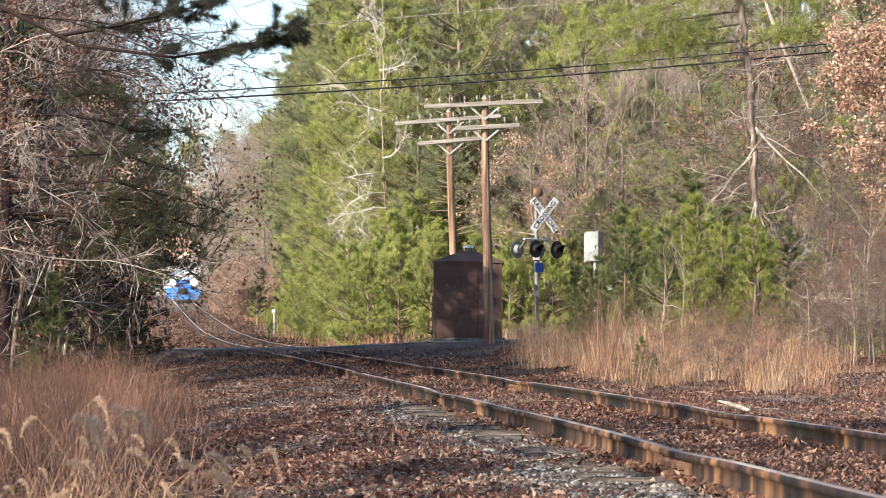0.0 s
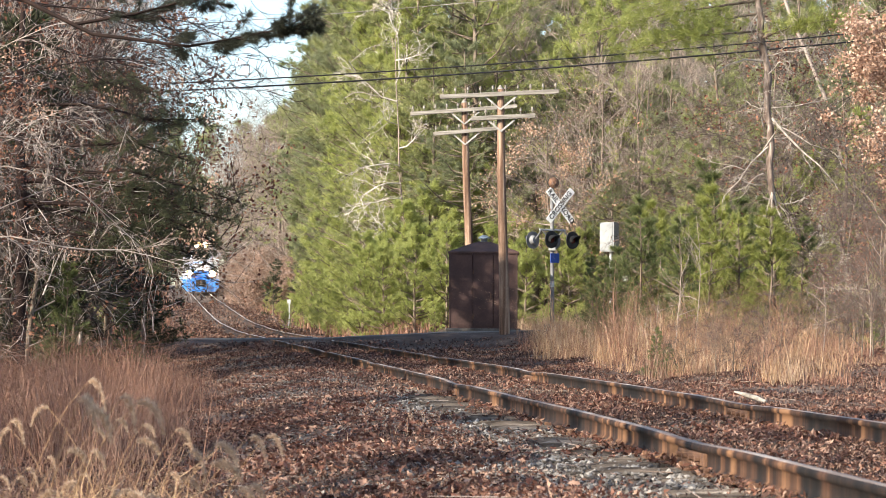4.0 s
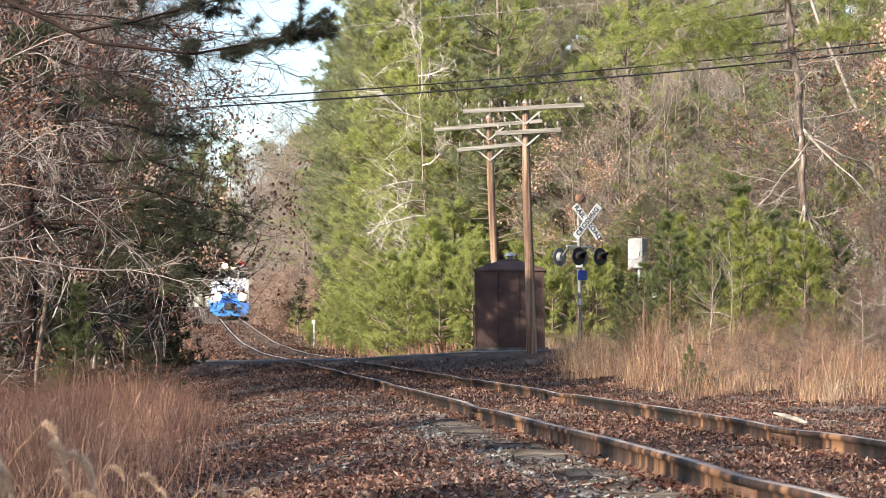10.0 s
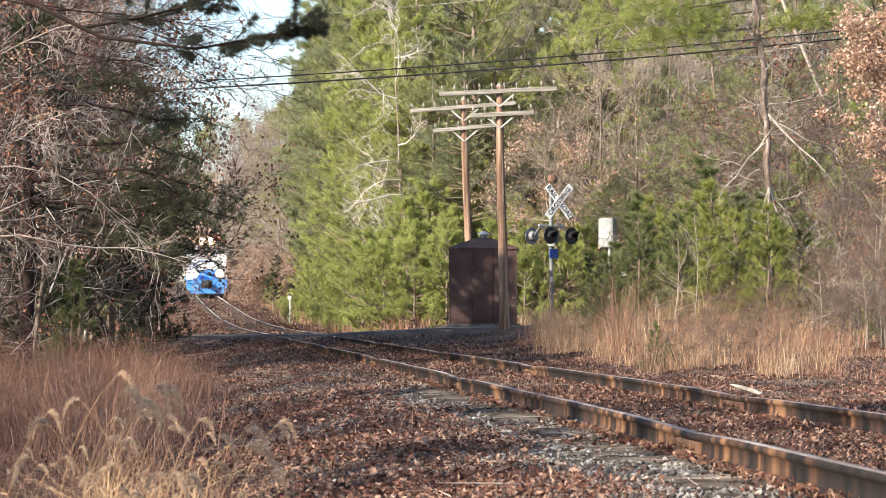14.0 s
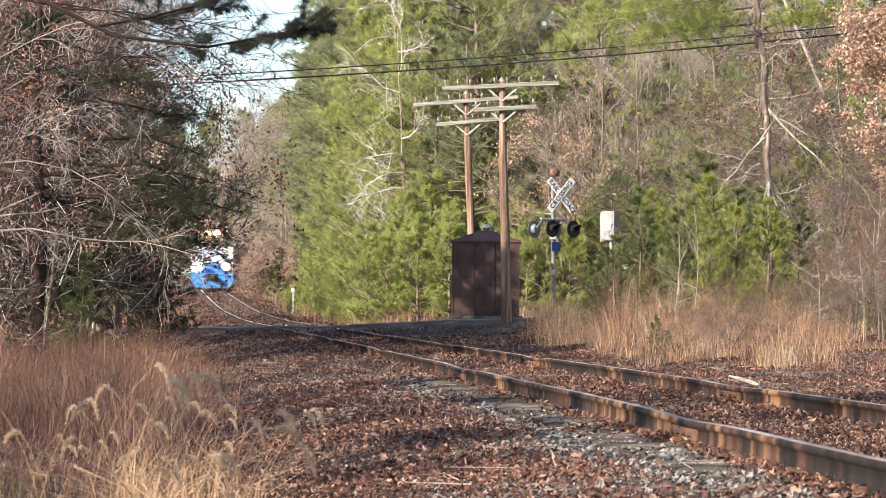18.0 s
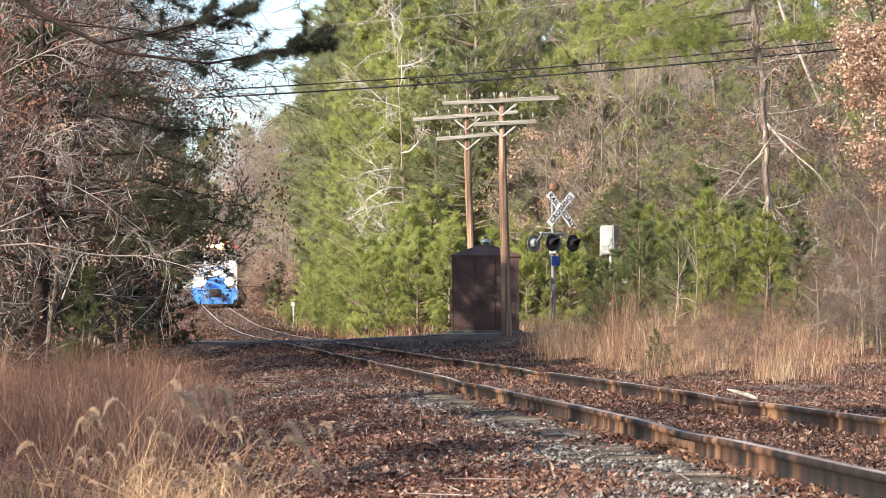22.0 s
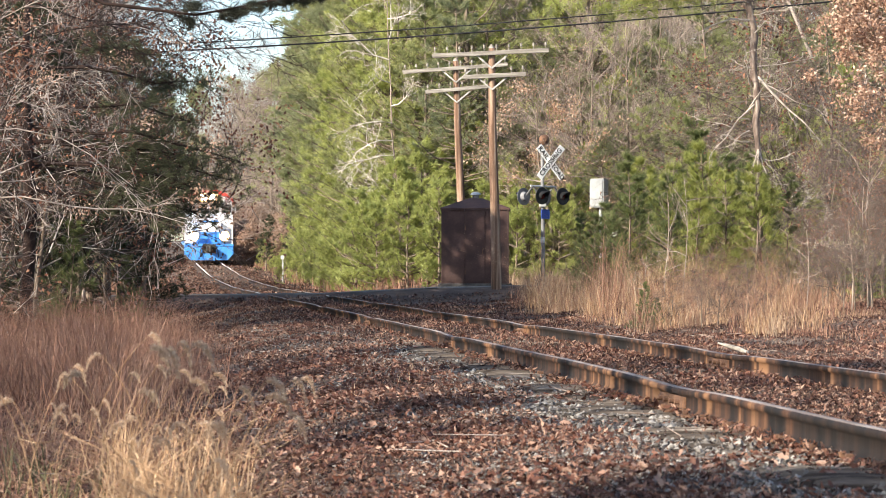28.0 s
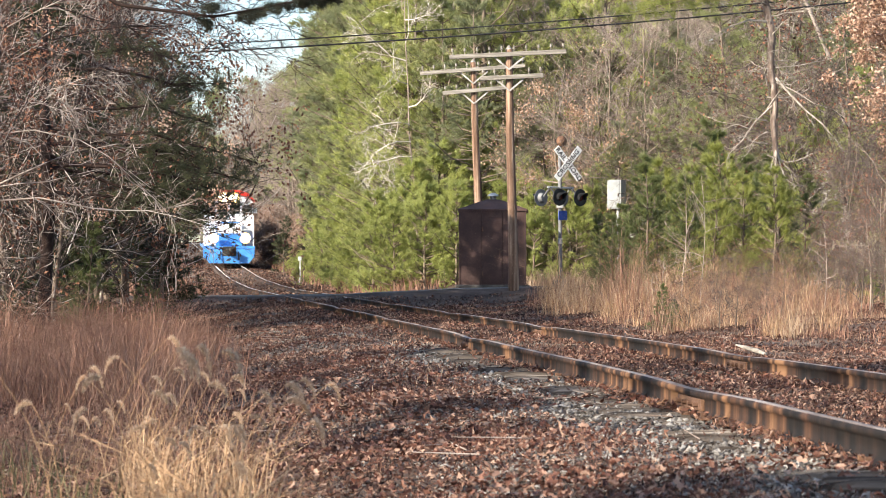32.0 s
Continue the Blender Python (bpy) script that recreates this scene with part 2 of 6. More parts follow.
M = {
    "soil": mat("soil", [(0.032, 0.021, 0.016), (0.085, 0.057, 0.043), (0.17, 0.125, 0.095)], 1.3, 0.95, bump=0.8, fine=14),
    "litter": mat("litter", [(0.020, 0.010, 0.008), (0.056, 0.026, 0.019), (0.130, 0.064, 0.046), (0.36, 0.24, 0.178)], 1.1, 0.7, bump=0, island=True, translucent=0.15, share=0.7),
    "redlitter": mat("redlitter", [(0.042, 0.016, 0.011), (0.110, 0.044, 0.030), (0.22, 0.105, 0.072), (0.42, 0.28, 0.21)], 1.4, 0.6, bump=0, island=True, translucent=0.25, share=0.75),
    "gravel": mat("gravel", [(0.05, 0.044, 0.040), (0.125, 0.113, 0.104), (0.30, 0.28, 0.26)], 9, 0.9, bump=0.3, island=True),
    "asphalt": mat("asphalt", [(0.07, 0.066, 0.062), (0.115, 0.108, 0.102), (0.17, 0.16, 0.15)], 2, 0.9, bump=0.4, fine=90),
    # rust streaks and stains, with dappled tree shade painted in as near-black patches
    "rustshade": mat("rustshade", [(0.005, 0.004, 0.004), (0.011, 0.008, 0.007), (0.024, 0.014, 0.011), (0.070, 0.034, 0.020), (0.20, 0.105, 0.054)], 1.5, 0.8, bump=0.2, fine=0.25, stretch=(1, 4.6, 0.10), broad=2.0),
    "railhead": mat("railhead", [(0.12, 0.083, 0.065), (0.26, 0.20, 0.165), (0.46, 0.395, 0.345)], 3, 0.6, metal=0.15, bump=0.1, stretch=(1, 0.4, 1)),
    # far railhead tops: the white glint is put into the pale base colour
    "railglint": mat("railglint", [(0.45, 0.40, 0.37), (0.62, 0.58, 0.54), (0.76, 0.73, 0.70)], 3, 0.35, metal=0.4, bump=0.02, stretch=(1, 0.4, 1)),
    "tie": mat("tie", [(0.011, 0.008, 0.007), (0.045, 0.035, 0.029), (0.14, 0.115, 0.097), (0.42, 0.365, 0.32)], 5, 0.95, bump=1.0, fine=26, random_ob=True, stretch=(0.25, 3, 3)),
    "iron": mat("iron", [(0.05, 0.028, 0.02), (0.13, 0.07, 0.045), (0.22, 0.12, 0.07)], 9, 0.85, bump=0.3),
    "polewood": mat("polewood", [(0.035, 0.020, 0.014), (0.19, 0.112, 0.074), (0.48, 0.345, 0.25)], 3, 0.9, bump=0.5, stretch=(4, 4, 0.15)),
    "armwood": mat("armwood", [(0.12, 0.105, 0.09), (0.25, 0.225, 0.195), (0.40, 0.365, 0.325)], 4, 0.9, bump=0.5, stretch=(0.3, 4, 4)),
    "hutrust": mat("hutrust", [(0.034, 0.020, 0.018), (0.060, 0.033, 0.029), (0.105, 0.060, 0.050)], 1.6, 0.72, bump=0.15, fine=22),
    "galvan": mat("galvan", [(0.32, 0.33, 0.33), (0.48, 0.49, 0.49), (0.62, 0.63, 0.63)], 3, 0.5, metal=0.35, bump=0.05),
    "white": mat("white", [(0.62, 0.62, 0.60), (0.76, 0.76, 0.74), (0.84, 0.84, 0.82)], 4, 0.5, bump=0.05),
    "black": mat("black", [(0.008, 0.008, 0.009), (0.018, 0.018, 0.02), (0.035, 0.034, 0.034)], 6, 0.45, bump=0.05),
    "bluesign": mat("bluesign", [(0.02, 0.05, 0.25), (0.03, 0.08, 0.35), (0.05, 0.1, 0.42)], 5, 0.4, bump=0),
    "lens": mat("lens", [(0.02, 0.003, 0.003), (0.05, 0.006, 0.006), (0.08, 0.01, 0.01)], 20, 0.15, bump=0.1),
    "bark": mat("bark", [(0.07, 0.05, 0.038), (0.17, 0.13, 0.10), (0.30, 0.25, 0.20)], 4, 0.95, bump=0.6, stretch=(3, 3, 0.6)),
    "twig": mat("twig", [(0.12, 0.085, 0.07), (0.26, 0.20, 0.17), (0.45, 0.38, 0.33)], 2, 0.85, bump=0, island=True),
    # shade gaps and sunlit twigs painted by island, from near black to white
    "dappletwig": mat("dappletwig", [(0.022, 0.015, 0.013), (0.046, 0.032, 0.028), (0.088, 0.063, 0.054), (0.20, 0.152, 0.132), (0.64, 0.56, 0.505)], 2, 0.85, bump=0, island=True, share=0.9),
    "brushtwig": mat("brushtwig", [(0.045, 0.032, 0.027), (0.10, 0.075, 0.063), (0.24, 0.19, 0.16)], 2, 0.85, bump=0, island=True),
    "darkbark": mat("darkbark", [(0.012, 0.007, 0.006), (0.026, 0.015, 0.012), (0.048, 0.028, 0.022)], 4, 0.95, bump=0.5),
    "youngdark": mat("youngdark", [(0.055, 0.074, 0.034), (0.125, 0.150, 0.058), (0.26, 0.28, 0.108)], 0.9, 0.55, bump=0, island=True, translucent=0.38, share=0.35),
    "tanleaf": mat("tanleaf", [(0.24, 0.135, 0.09), (0.40, 0.25, 0.175), (0.62, 0.45, 0.34)], 0.7, 0.7, bump=0, island=True, translucent=0.3),
    "greyback": mat("greyback", [(0.10, 0.10, 0.105), (0.17, 0.17, 0.175), (0.26, 0.26, 0.265)], 5, 0.55, bump=0.05),
    "concrete": mat("concrete", [(0.05, 0.046, 0.042), (0.085, 0.078, 0.072), (0.14, 0.13, 0.12)], 5, 0.9, bump=0.2),
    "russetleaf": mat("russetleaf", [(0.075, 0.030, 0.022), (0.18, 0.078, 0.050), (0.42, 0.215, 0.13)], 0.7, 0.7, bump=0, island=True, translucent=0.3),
    "deadbark": mat("deadbark", [(0.055, 0.038, 0.032), (0.165, 0.122, 0.10), (0.42, 0.345, 0.295)], 5, 0.95, bump=0.9, stretch=(2, 2, 0.5)),
    "cabinetgrey": mat("cabinetgrey", [(0.18, 0.19, 0.195), (0.255, 0.265, 0.27), (0.33, 0.34, 0.345)], 2, 0.55, bump=0.05),
    "deadwood": mat("deadwood", [(0.20, 0.165, 0.14), (0.37, 0.32, 0.275), (0.56, 0.51, 0.45)], 3, 0.85, bump=0.4, stretch=(3, 3, 0.4)),
    "needle": mat("needle", [(0.128, 0.146, 0.063), (0.292, 0.312, 0.134), (0.49, 0.495, 0.235)], 0.75, 0.6, bump=0, island=True, translucent=0.52, share=0.35),
    "cedar": mat("cedar", [(0.175, 0.205, 0.072), (0.385, 0.420, 0.138), (0.60, 0.610, 0.25)], 0.75, 0.6, bump=0, island=True, translucent=0.55, share=0.35),
    "young": mat("young", [(0.115, 0.135, 0.038), (0.27, 0.295, 0.080), (0.48, 0.485, 0.165)], 1.1, 0.55, bump=0, island=True, translucent=0.45, share=0.35),
    # shaded copy of the needle green: the shade is put into the colour
    "shadyneedle": mat("shadyneedle", [(0.020, 0.025, 0.012), (0.042, 0.050, 0.023), (0.085, 0.092, 0.042)], 0.9, 0.6, bump=0, island=True, translucent=0.15),
    "oakleaf": mat("oakleaf", [(0.28, 0.15, 0.09), (0.46, 0.29, 0.19), (0.66, 0.49, 0.36)], 0.7, 0.7, bump=0, island=True, translucent=0.3),
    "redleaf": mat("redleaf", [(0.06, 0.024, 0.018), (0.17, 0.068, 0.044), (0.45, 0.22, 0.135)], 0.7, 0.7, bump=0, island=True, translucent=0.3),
    "drygrass": mat("drygrass", [(0.20, 0.122, 0.078), (0.44, 0.298, 0.195), (0.70, 0.535, 0.375)], 0.8, 0.8, bump=0, island=True, translucent=0.35, share=0.5),
    "redgrass": mat("redgrass", [(0.115, 0.054, 0.039), (0.28, 0.146, 0.101), (0.50, 0.318, 0.226)], 0.8, 0.8, bump=0, island=True, translucent=0.3, share=0.5),
    "foxtail": mat("foxtail", [(0.27, 0.15, 0.080), (0.47, 0.295, 0.170), (0.68, 0.495, 0.32)], 2, 0.75, bump=0, island=True, translucent=0.35, share=0.6),
    "weed": mat("weed", [(0.055, 0.058, 0.028), (0.115, 0.105, 0.05), (0.22, 0.185, 0.105)], 1, 0.7, bump=0, island=True, translucent=0.3),
    "locoblue": mat("locoblue", [(0.05, 0.22, 0.66), (0.07, 0.29, 0.78), (0.10, 0.34, 0.84)], 1.5, 0.35, bump=0.02, spec=0.5),
    "locowhite": mat("locowhite", [(0.66, 0.66, 0.66), (0.78, 0.78, 0.78), (0.85, 0.85, 0.85)], 1.5, 0.35, bump=0.02, spec=0.5),
    "locored": mat("locored", [(0.50, 0.02, 0.015), (0.66, 0.03, 0.02), (0.74, 0.05, 0.03)], 1.5, 0.35, bump=0.02, spec=0.5),
    "dark": mat("dark", [(0.012, 0.011, 0.01), (0.03, 0.028, 0.026), (0.055, 0.05, 0.046)], 4, 0.7, bump=0.1),
    "glass": mat("glass", [(0.01, 0.012, 0.014), (0.015, 0.018, 0.02), (0.02, 0.024, 0.027)], 1, 0.06, bump=0, spec=0.6),
    "pale": mat("pale", [(0.38, 0.33, 0.28), (0.58, 0.52, 0.46), (0.78, 0.72, 0.65)], 2, 0.85, bump=0, island=True),
    "beige": mat("beige", [(0.19, 0.142, 0.116), (0.33, 0.262, 0.218), (0.50, 0.42, 0.355)], 2, 0.85, bump=0, island=True),
    "braceiron": mat("braceiron", [(0.24, 0.225, 0.205), (0.38, 0.36, 0.335), (0.52, 0.50, 0.47)], 6, 0.7, metal=0.2, bump=0.1),
    # overhanging limb's needles: shade against the sky painted as a near-black green
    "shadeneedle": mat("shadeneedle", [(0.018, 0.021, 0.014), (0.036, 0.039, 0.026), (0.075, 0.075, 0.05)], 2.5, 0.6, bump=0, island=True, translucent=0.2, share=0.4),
    "foxhead": mat("foxhead", [(0.44, 0.30, 0.20), (0.66, 0.49, 0.35), (0.82, 0.68, 0.54)], 2, 0.75, bump=0, island=True, translucent=0.55, share=0.5),
    "brambleleaf": mat("brambleleaf", [(0.15, 0.092, 0.068), (0.27, 0.175, 0.132), (0.42, 0.30, 0.235)], 0.7, 0.8, bump=0, island=True, translucent=0.25, share=0.4),
    "greyneedle": mat("greyneedle", [(0.110, 0.130, 0.072), (0.232, 0.253, 0.140), (0.40, 0.41, 0.23)], 0.75, 0.6, bump=0, island=True, translucent=0.5, share=0.35),
    # bare wood with a sunlit paleness put into the colour
    "sunbough": mat("sunbough", [(0.13, 0.10, 0.085), (0.27, 0.22, 0.19), (0.50, 0.435, 0.39)], 2, 0.85, bump=0, island=True),
    "farbeige": mat("farbeige", [(0.125, 0.092, 0.078), (0.225, 0.175, 0.150), (0.35, 0.285, 0.245)], 2, 0.85, bump=0, island=True),
    # reaching pine's needles: a milder shade put into the green
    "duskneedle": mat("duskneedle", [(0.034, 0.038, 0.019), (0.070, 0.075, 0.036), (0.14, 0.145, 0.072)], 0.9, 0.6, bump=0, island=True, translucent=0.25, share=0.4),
    "lamp": glow("lamp", (1.0, 0.90, 0.72), 60.0),
    # golden glow of the rings added round the lenses for glare
    "lampglare": glow("lampglare", (1.0, 0.52, 0.16), 4.0),
}


# ---- building helpers ----
def empty(name, m, label, category, group="", kind=""):
    ob = new(name)
    ob.matrix_world = m
    return tagged(ob, label, category, group, kind)


def part(name, geo, material, parent, label="", kind=""):
    """Links a bmesh or a Geo as one mesh object under a thing or a part."""
    if isinstance(geo, bpy.types.Mesh):
        me = geo
    elif isinstance(geo, Geo):
        me = geo.mesh(name)
    else:
        me = bpy.data.meshes.new(name)
        geo.to_mesh(me)
        geo.free()
    if not me.materials:
        me.materials.append(M[material])
    ob = new(name, me)
    ob.parent = parent
    return tagged(ob, label, kind=kind)


def thing(name, geo, material, m, label, category, group="", kind=""):
    ob = part(name, geo, material, None)
    ob.matrix_world = m
    return tagged(ob, label, category, group, kind)


class Geo:
    """Triangles gathered in numpy arrays."""

    def __init__(self):
        self.v, self.f, self.n = [], [], 0

    def add(self, v, f):
        self.v.append(np.asarray(v, float).reshape(-1, 3))
        self.f.append(np.asarray(f, int).reshape(-1, 3) + self.n)
        self.n += len(self.v[-1])

    def mesh(self, name):
        v, f = np.concatenate(self.v), np.concatenate(self.f)
        me = bpy.data.meshes.new(name)
        me.vertices.add(len(v))
        me.vertices.foreach_set("co", v.astype(np.float32).ravel())
        me.loops.add(len(f) * 3)
        me.loops.foreach_set("vertex_index", f.astype(np.int32).ravel())
        me.polygons.add(len(f))
        me.polygons.foreach_set("loop_start", np.arange(0, len(f) * 3, 3, dtype=np.int32))
        me.update(calc_edges=True)
        return me

    def segs(self, p0, p1, r0, r1, sides=3):
        """Tapered prisms from p0 to p1, one a row."""
        p0, p1 = np.atleast_2d(p0), np.atleast_2d(p1)
        n = len(p0)
        if not n:
            return
        r0, r1 = np.broadcast_to(r0, n), np.broadcast_to(r1, n)
        d = p1 - p0
        d = d / (np.linalg.norm(d, axis=1, keepdims=True) + 1e-9)
        h = np.where(np.abs(d[:, 2:3]) > 0.9, [[1.0, 0, 0]], [[0, 0, 1.0]])
        u = np.cross(d, h)
        u /= np.linalg.norm(u, axis=1, keepdims=True) + 1e-9
        w = np.cross(d, u)
        a = np.arange(sides) * 2 * np.pi / sides
        ring = np.cos(a)[None, :, None] * u[:, None] + np.sin(a)[None, :, None] * w[:, None]
        v = np.concatenate([p0[:, None] + ring * r0[:, None, None], p1[:, None] + ring * r1[:, None, None]], 1)
        i = np.arange(sides)
        j = (i + 1) % sides
        q = np.concatenate([np.stack([i, j, j + sides], 1), np.stack([i, j + sides, i + sides], 1)])
        self.add(v.reshape(-1, 3), (q[None] + (np.arange(n) * 2 * sides)[:, None, None]).reshape(-1, 3))

    def tube(self, pts, radii, sides=6):
        """One tapered tube along pts, with joined rings."""
        pts = np.asarray(pts, float)
        t = np.gradient(pts, axis=0)
        t /= np.linalg.norm(t, axis=1, keepdims=True) + 1e-9
        h = np.array([1.0, 0, 0]) if abs(t[0, 2]) > 0.8 else np.array([0, 0, 1.0])
        u = np.cross(t, h)
        u /= np.linalg.norm(u, axis=1, keepdims=True) + 1e-9
        w = np.cross(t, u)
        a = np.arange(sides) * 2 * np.pi / sides
        ring = np.cos(a)[None, :, None] * u[:, None] + np.sin(a)[None, :, None] * w[:, None]
        v = (pts[:, None] + ring * np.asarray(radii)[:, None, None]).reshape(-1, 3)
        f = []
        for k in range(len(pts) - 1):
            for i in range(sides):
                j = (i + 1) % sides
                a0, a1, b0, b1 = k * sides + i, k * sides + j, (k + 1) * sides + i, (k + 1) * sides + j
                f += [(a0, a1, b1), (a0, b1, b0)]
        e = (len(pts) - 1) * sides
        f += [(e, e + i, e + i + 1) for i in range(1, sides - 1)]
        self.add(v, f)

    def spikes(self, c, d, width, rng):
        """Needles or blades: slim triangles from c along d."""
        n = len(c)
        s = np.cross(d, rng.normal(size=(n, 3)))
        s = s / (np.linalg.norm(s, axis=1, keepdims=True) + 1e-9) * np.broadcast_to(width, n)[:, None] * 0.5
        v = np.stack([c - s, c + s, c + d], 1)
        self.add(v.reshape(-1, 3), np.arange(3 * n).reshape(-1, 3))

    def leaves(self, c, size, rng, flat=0.0, wide=0.30, curl=0.0):
        """Folded, pointed leaves about the places c. flat: how far they lie down."""
        n = len(c)
        a = rng.normal(size=(n, 3))
        a[:, 2] *= 1 - flat
        a /= np.linalg.norm(a, axis=1, keepdims=True)
        b = rng.normal(size=(n, 3))
        b[:, 2] *= 1 - flat
        b = np.cross(a, np.cross(a, b))
        b /= np.linalg.norm(b, axis=1, keepdims=True) + 1e-9
        nn = np.cross(a, b)
        L = (np.broadcast_to(size, n) * rng.uniform(0.6, 1.25, n))[:, None]
        cup = L * rng.uniform(-0.25, 0.25, (n, 1))
        tip = nn * L * curl * rng.uniform(-1, 1, (n, 1))
        v = np.stack([c - a * L * 0.5 + tip * 0.4, c + b * L * wide + nn * cup, c - b * L * wide + nn * cup, c + a * L * 0.5 + tip], 1)
        k = np.arange(n)[:, None, None] * 4
        self.add(v.reshape(-1, 3), (np.array([[0, 2, 1], [2, 3, 1]])[None] + k).reshape(-1, 3))


def bbox(bm, c, s, bevel=0.0, rot=None):
    m = Matrix.Translation(c) @ (rot.to_matrix().to_4x4() if rot else Matrix()) @ Matrix.Diagonal((*s, 1))
    r = bmesh.ops.create_cube(bm, size=1, matrix=m)
    if bevel:
        es = {e for v in r["verts"] for e in v.link_edges}
        bmesh.ops.bevel(bm, geom=list(es), offset=bevel, segments=2, affect='EDGES', profile=0.6)
    return bm


def bcyl(bm, p0, p1, r0, r1=None, seg=16):
    p0, p1 = Vector(p0), Vector(p1)
    d = p1 - p0
    m = Matrix.Translation((p0 + p1) / 2) @ d.to_track_quat('Z', 'Y').to_matrix().to_4x4()
    bmesh.ops.create_cone(bm, cap_ends=True, segments=seg, radius1=r0, radius2=r0 if r1 is None else r1, depth=d.length, matrix=m)
    return bm


def block(c, s, bevel=0.0, rot=None):
    return bbox(bmesh.new(), c, s, bevel, rot)


def rod(p0, p1, r0, r1=None, seg=16):
    return bcyl(bmesh.new(), p0, p1, r0, r1, seg)


def prism(outline, axis_from, axis_to, bevel=0.0):
    """An outline in x, z drawn out along y."""
    bm = bmesh.new()
    a = [bm.verts.new((x, axis_from, z)) for x, z in outline]
    b = [bm.verts.new((x, axis_to, z)) for x, z in outline]
    n = len(a)
    bm.faces.new(a)
    bm.faces.new(b[::-1])
    for i in range(n):
        bm.faces.new((a[i], b[i], b[(i + 1) % n], a[(i + 1) % n]))
    bmesh.ops.recalc_face_normals(bm, faces=bm.faces)
    if bevel:
        bmesh.ops.bevel(bm, geom=bm.edges[:], offset=bevel, segments=2, affect='EDGES', profile=0.6)
    return bm


# ---- the lie of the land ----
LINE_Y = (-40, 14.75, 43.9, 90.7, 117.6, 140, 159, 184, 214, 320)
LINE_X = (7.2, 1.864, -0.986, -6.58, -9.75, -12.45, -14.6, -17.4, -20.9, -33.0)
LINE_Z = (0.0, 0.0, 0.0, 0.19, 0.54, 1.16, 1.62, 2.18, 3.06, 5.4)
_off = np.linspace(-7, 7, 15)


def line_x(y):
    y = np.asarray(y, float)
    return np.interp(y[..., None] + _off, LINE_Y, LINE_X).mean(-1)


def line_z(y):
    """Height of the sleepers' tops; the railhead is 0.14 above."""
    y = np.asarray(y, float)
    return np.interp(y[..., None] + _off, LINE_Y, LINE_Z).mean(-1)


def step(a, b, v):
    t = np.clip((v - a) / (b - a), 0, 1)
    return t * t * (3 - 2 * t)


def road_z(x):
    return np.interp(x, (-40, -9, -5.5, -3.2, 0, 3, 40), (0.1, 0.19, 0.235, 0.26, 0.43, 0.5, 0.6))


def land(x, y):
    x, y = np.asarray(x, float), np.asarray(y, float)
    d = x - line_x(y)
    base = line_z(y)
    z = base - 0.028 - 0.22 * step(1.5, 3.6, -d) - 0.10 * step(1.5, 2.4, d) + 0.25 * step(3.0, 7.0, d) * step(20, 36, y)
    z = z + 0.25 * step(7, 16, -d) + 0.3 * step(8, 20, d)
    z = z + 0.035 * np.sin(1.9 * x + 0.6 * y) * np.sin(0.9 * y - 0.7 * x) * step(1.3, 2.4, abs(d))
    side = step(73, 80, y) * (1 - step(84, 98, y)) * step(2.5, 5.0, d)
    z = z * (1 - side) + np.maximum(z, 0.47) * side
    k = step(64.6, 67.0, y) * (1 - step(72.5, 76, y))
    return z * (1 - k) + (road_z(x) - 0.02) * k


def axis(*runs):
    out = []
    for a, b, s in runs:
        out += list(np.arange(a, b, s))
    return np.array(out + [runs[-1][1]])


def sheet(xs, ys, fz):
    g = Geo()
    X, Y = np.meshgrid(xs, ys)
    nx, ny = len(xs), len(ys)
    i, j = np.meshgrid(np.arange(nx - 1), np.arange(ny - 1))
    a = (j * nx + i).ravel()
    g.add(np.stack([X, Y, fz(X, Y)], -1).reshape(-1, 3), np.concatenate([np.stack([a, a + 1, a + nx + 1], 1), np.stack([a, a + nx + 1, a + nx], 1)]))
    return g


ground = thing("ground", sheet(axis((-900, -60, 60), (-60, -14, 3), (-14, 16, 0.3), (16, 60, 3), (60, 900, 60)),
                               axis((-80, 0, 5), (0, 90, 0.4), (90, 260, 2.5), (260, 1500, 60)), land),
               "soil", Matrix(), "brown soil strewn with dead leaves and gravel beside the line", "ground", kind="structure")


# ---- road over the line ----
def road():
    xs = axis((-45, -14, 2), (-14, 16, 0.5), (16, 45, 3))
    g = sheet(xs, np.linspace(67.2, 72.2, 9), lambda X, Y: road_z(X) + 0.012 - 0.02 * np.abs(Y - 69.7) / 2.5 + 0.006 * np.sin(3 * X + 2 * Y))
    return thing("road", g, "asphalt", Matrix(), "narrow dark asphalt road crossing the railway line", "road", kind="structure")


road()

# ---- the railway line ----
track = empty("railway_track", Matrix(), "single railway line of rusty rails on old wooden sleepers", "railway track", kind="structure")
RAIL = [(-0.066, 0), (0.066, 0), (0.066, 0.010), (0.030, 0.022), (0.017, 0.036), (0.016, 0.100), (0.033, 0.108), (0.035, 0.128),
        (0.026, 0.139), (-0.026, 0.139), (-0.035, 0.128), (-0.033, 0.108), (-0.016, 0.100), (-0.017, 0.036), (-0.030, 0.022), (-0.066, 0.010)]


def normal(y):
    dx = float(line_x(y + 0.5) - line_x(y - 0.5))
    n = math.hypot(dx, 1)
    return 1 / n, -dx / n


def sag(y, side):
    """Low joints: the rail dips where two lengths meet."""
    p = ((y + (4.3 if side > 0 else 10.1)) % 11.6) / 11.6
    return -0.016 * math.exp(-((min(p, 1 - p) * 11.6) / 0.9) ** 2), 0.010 * math.sin(y * 0.55 + side) + 0.006 * math.sin(y * 1.3 + 2 * side)


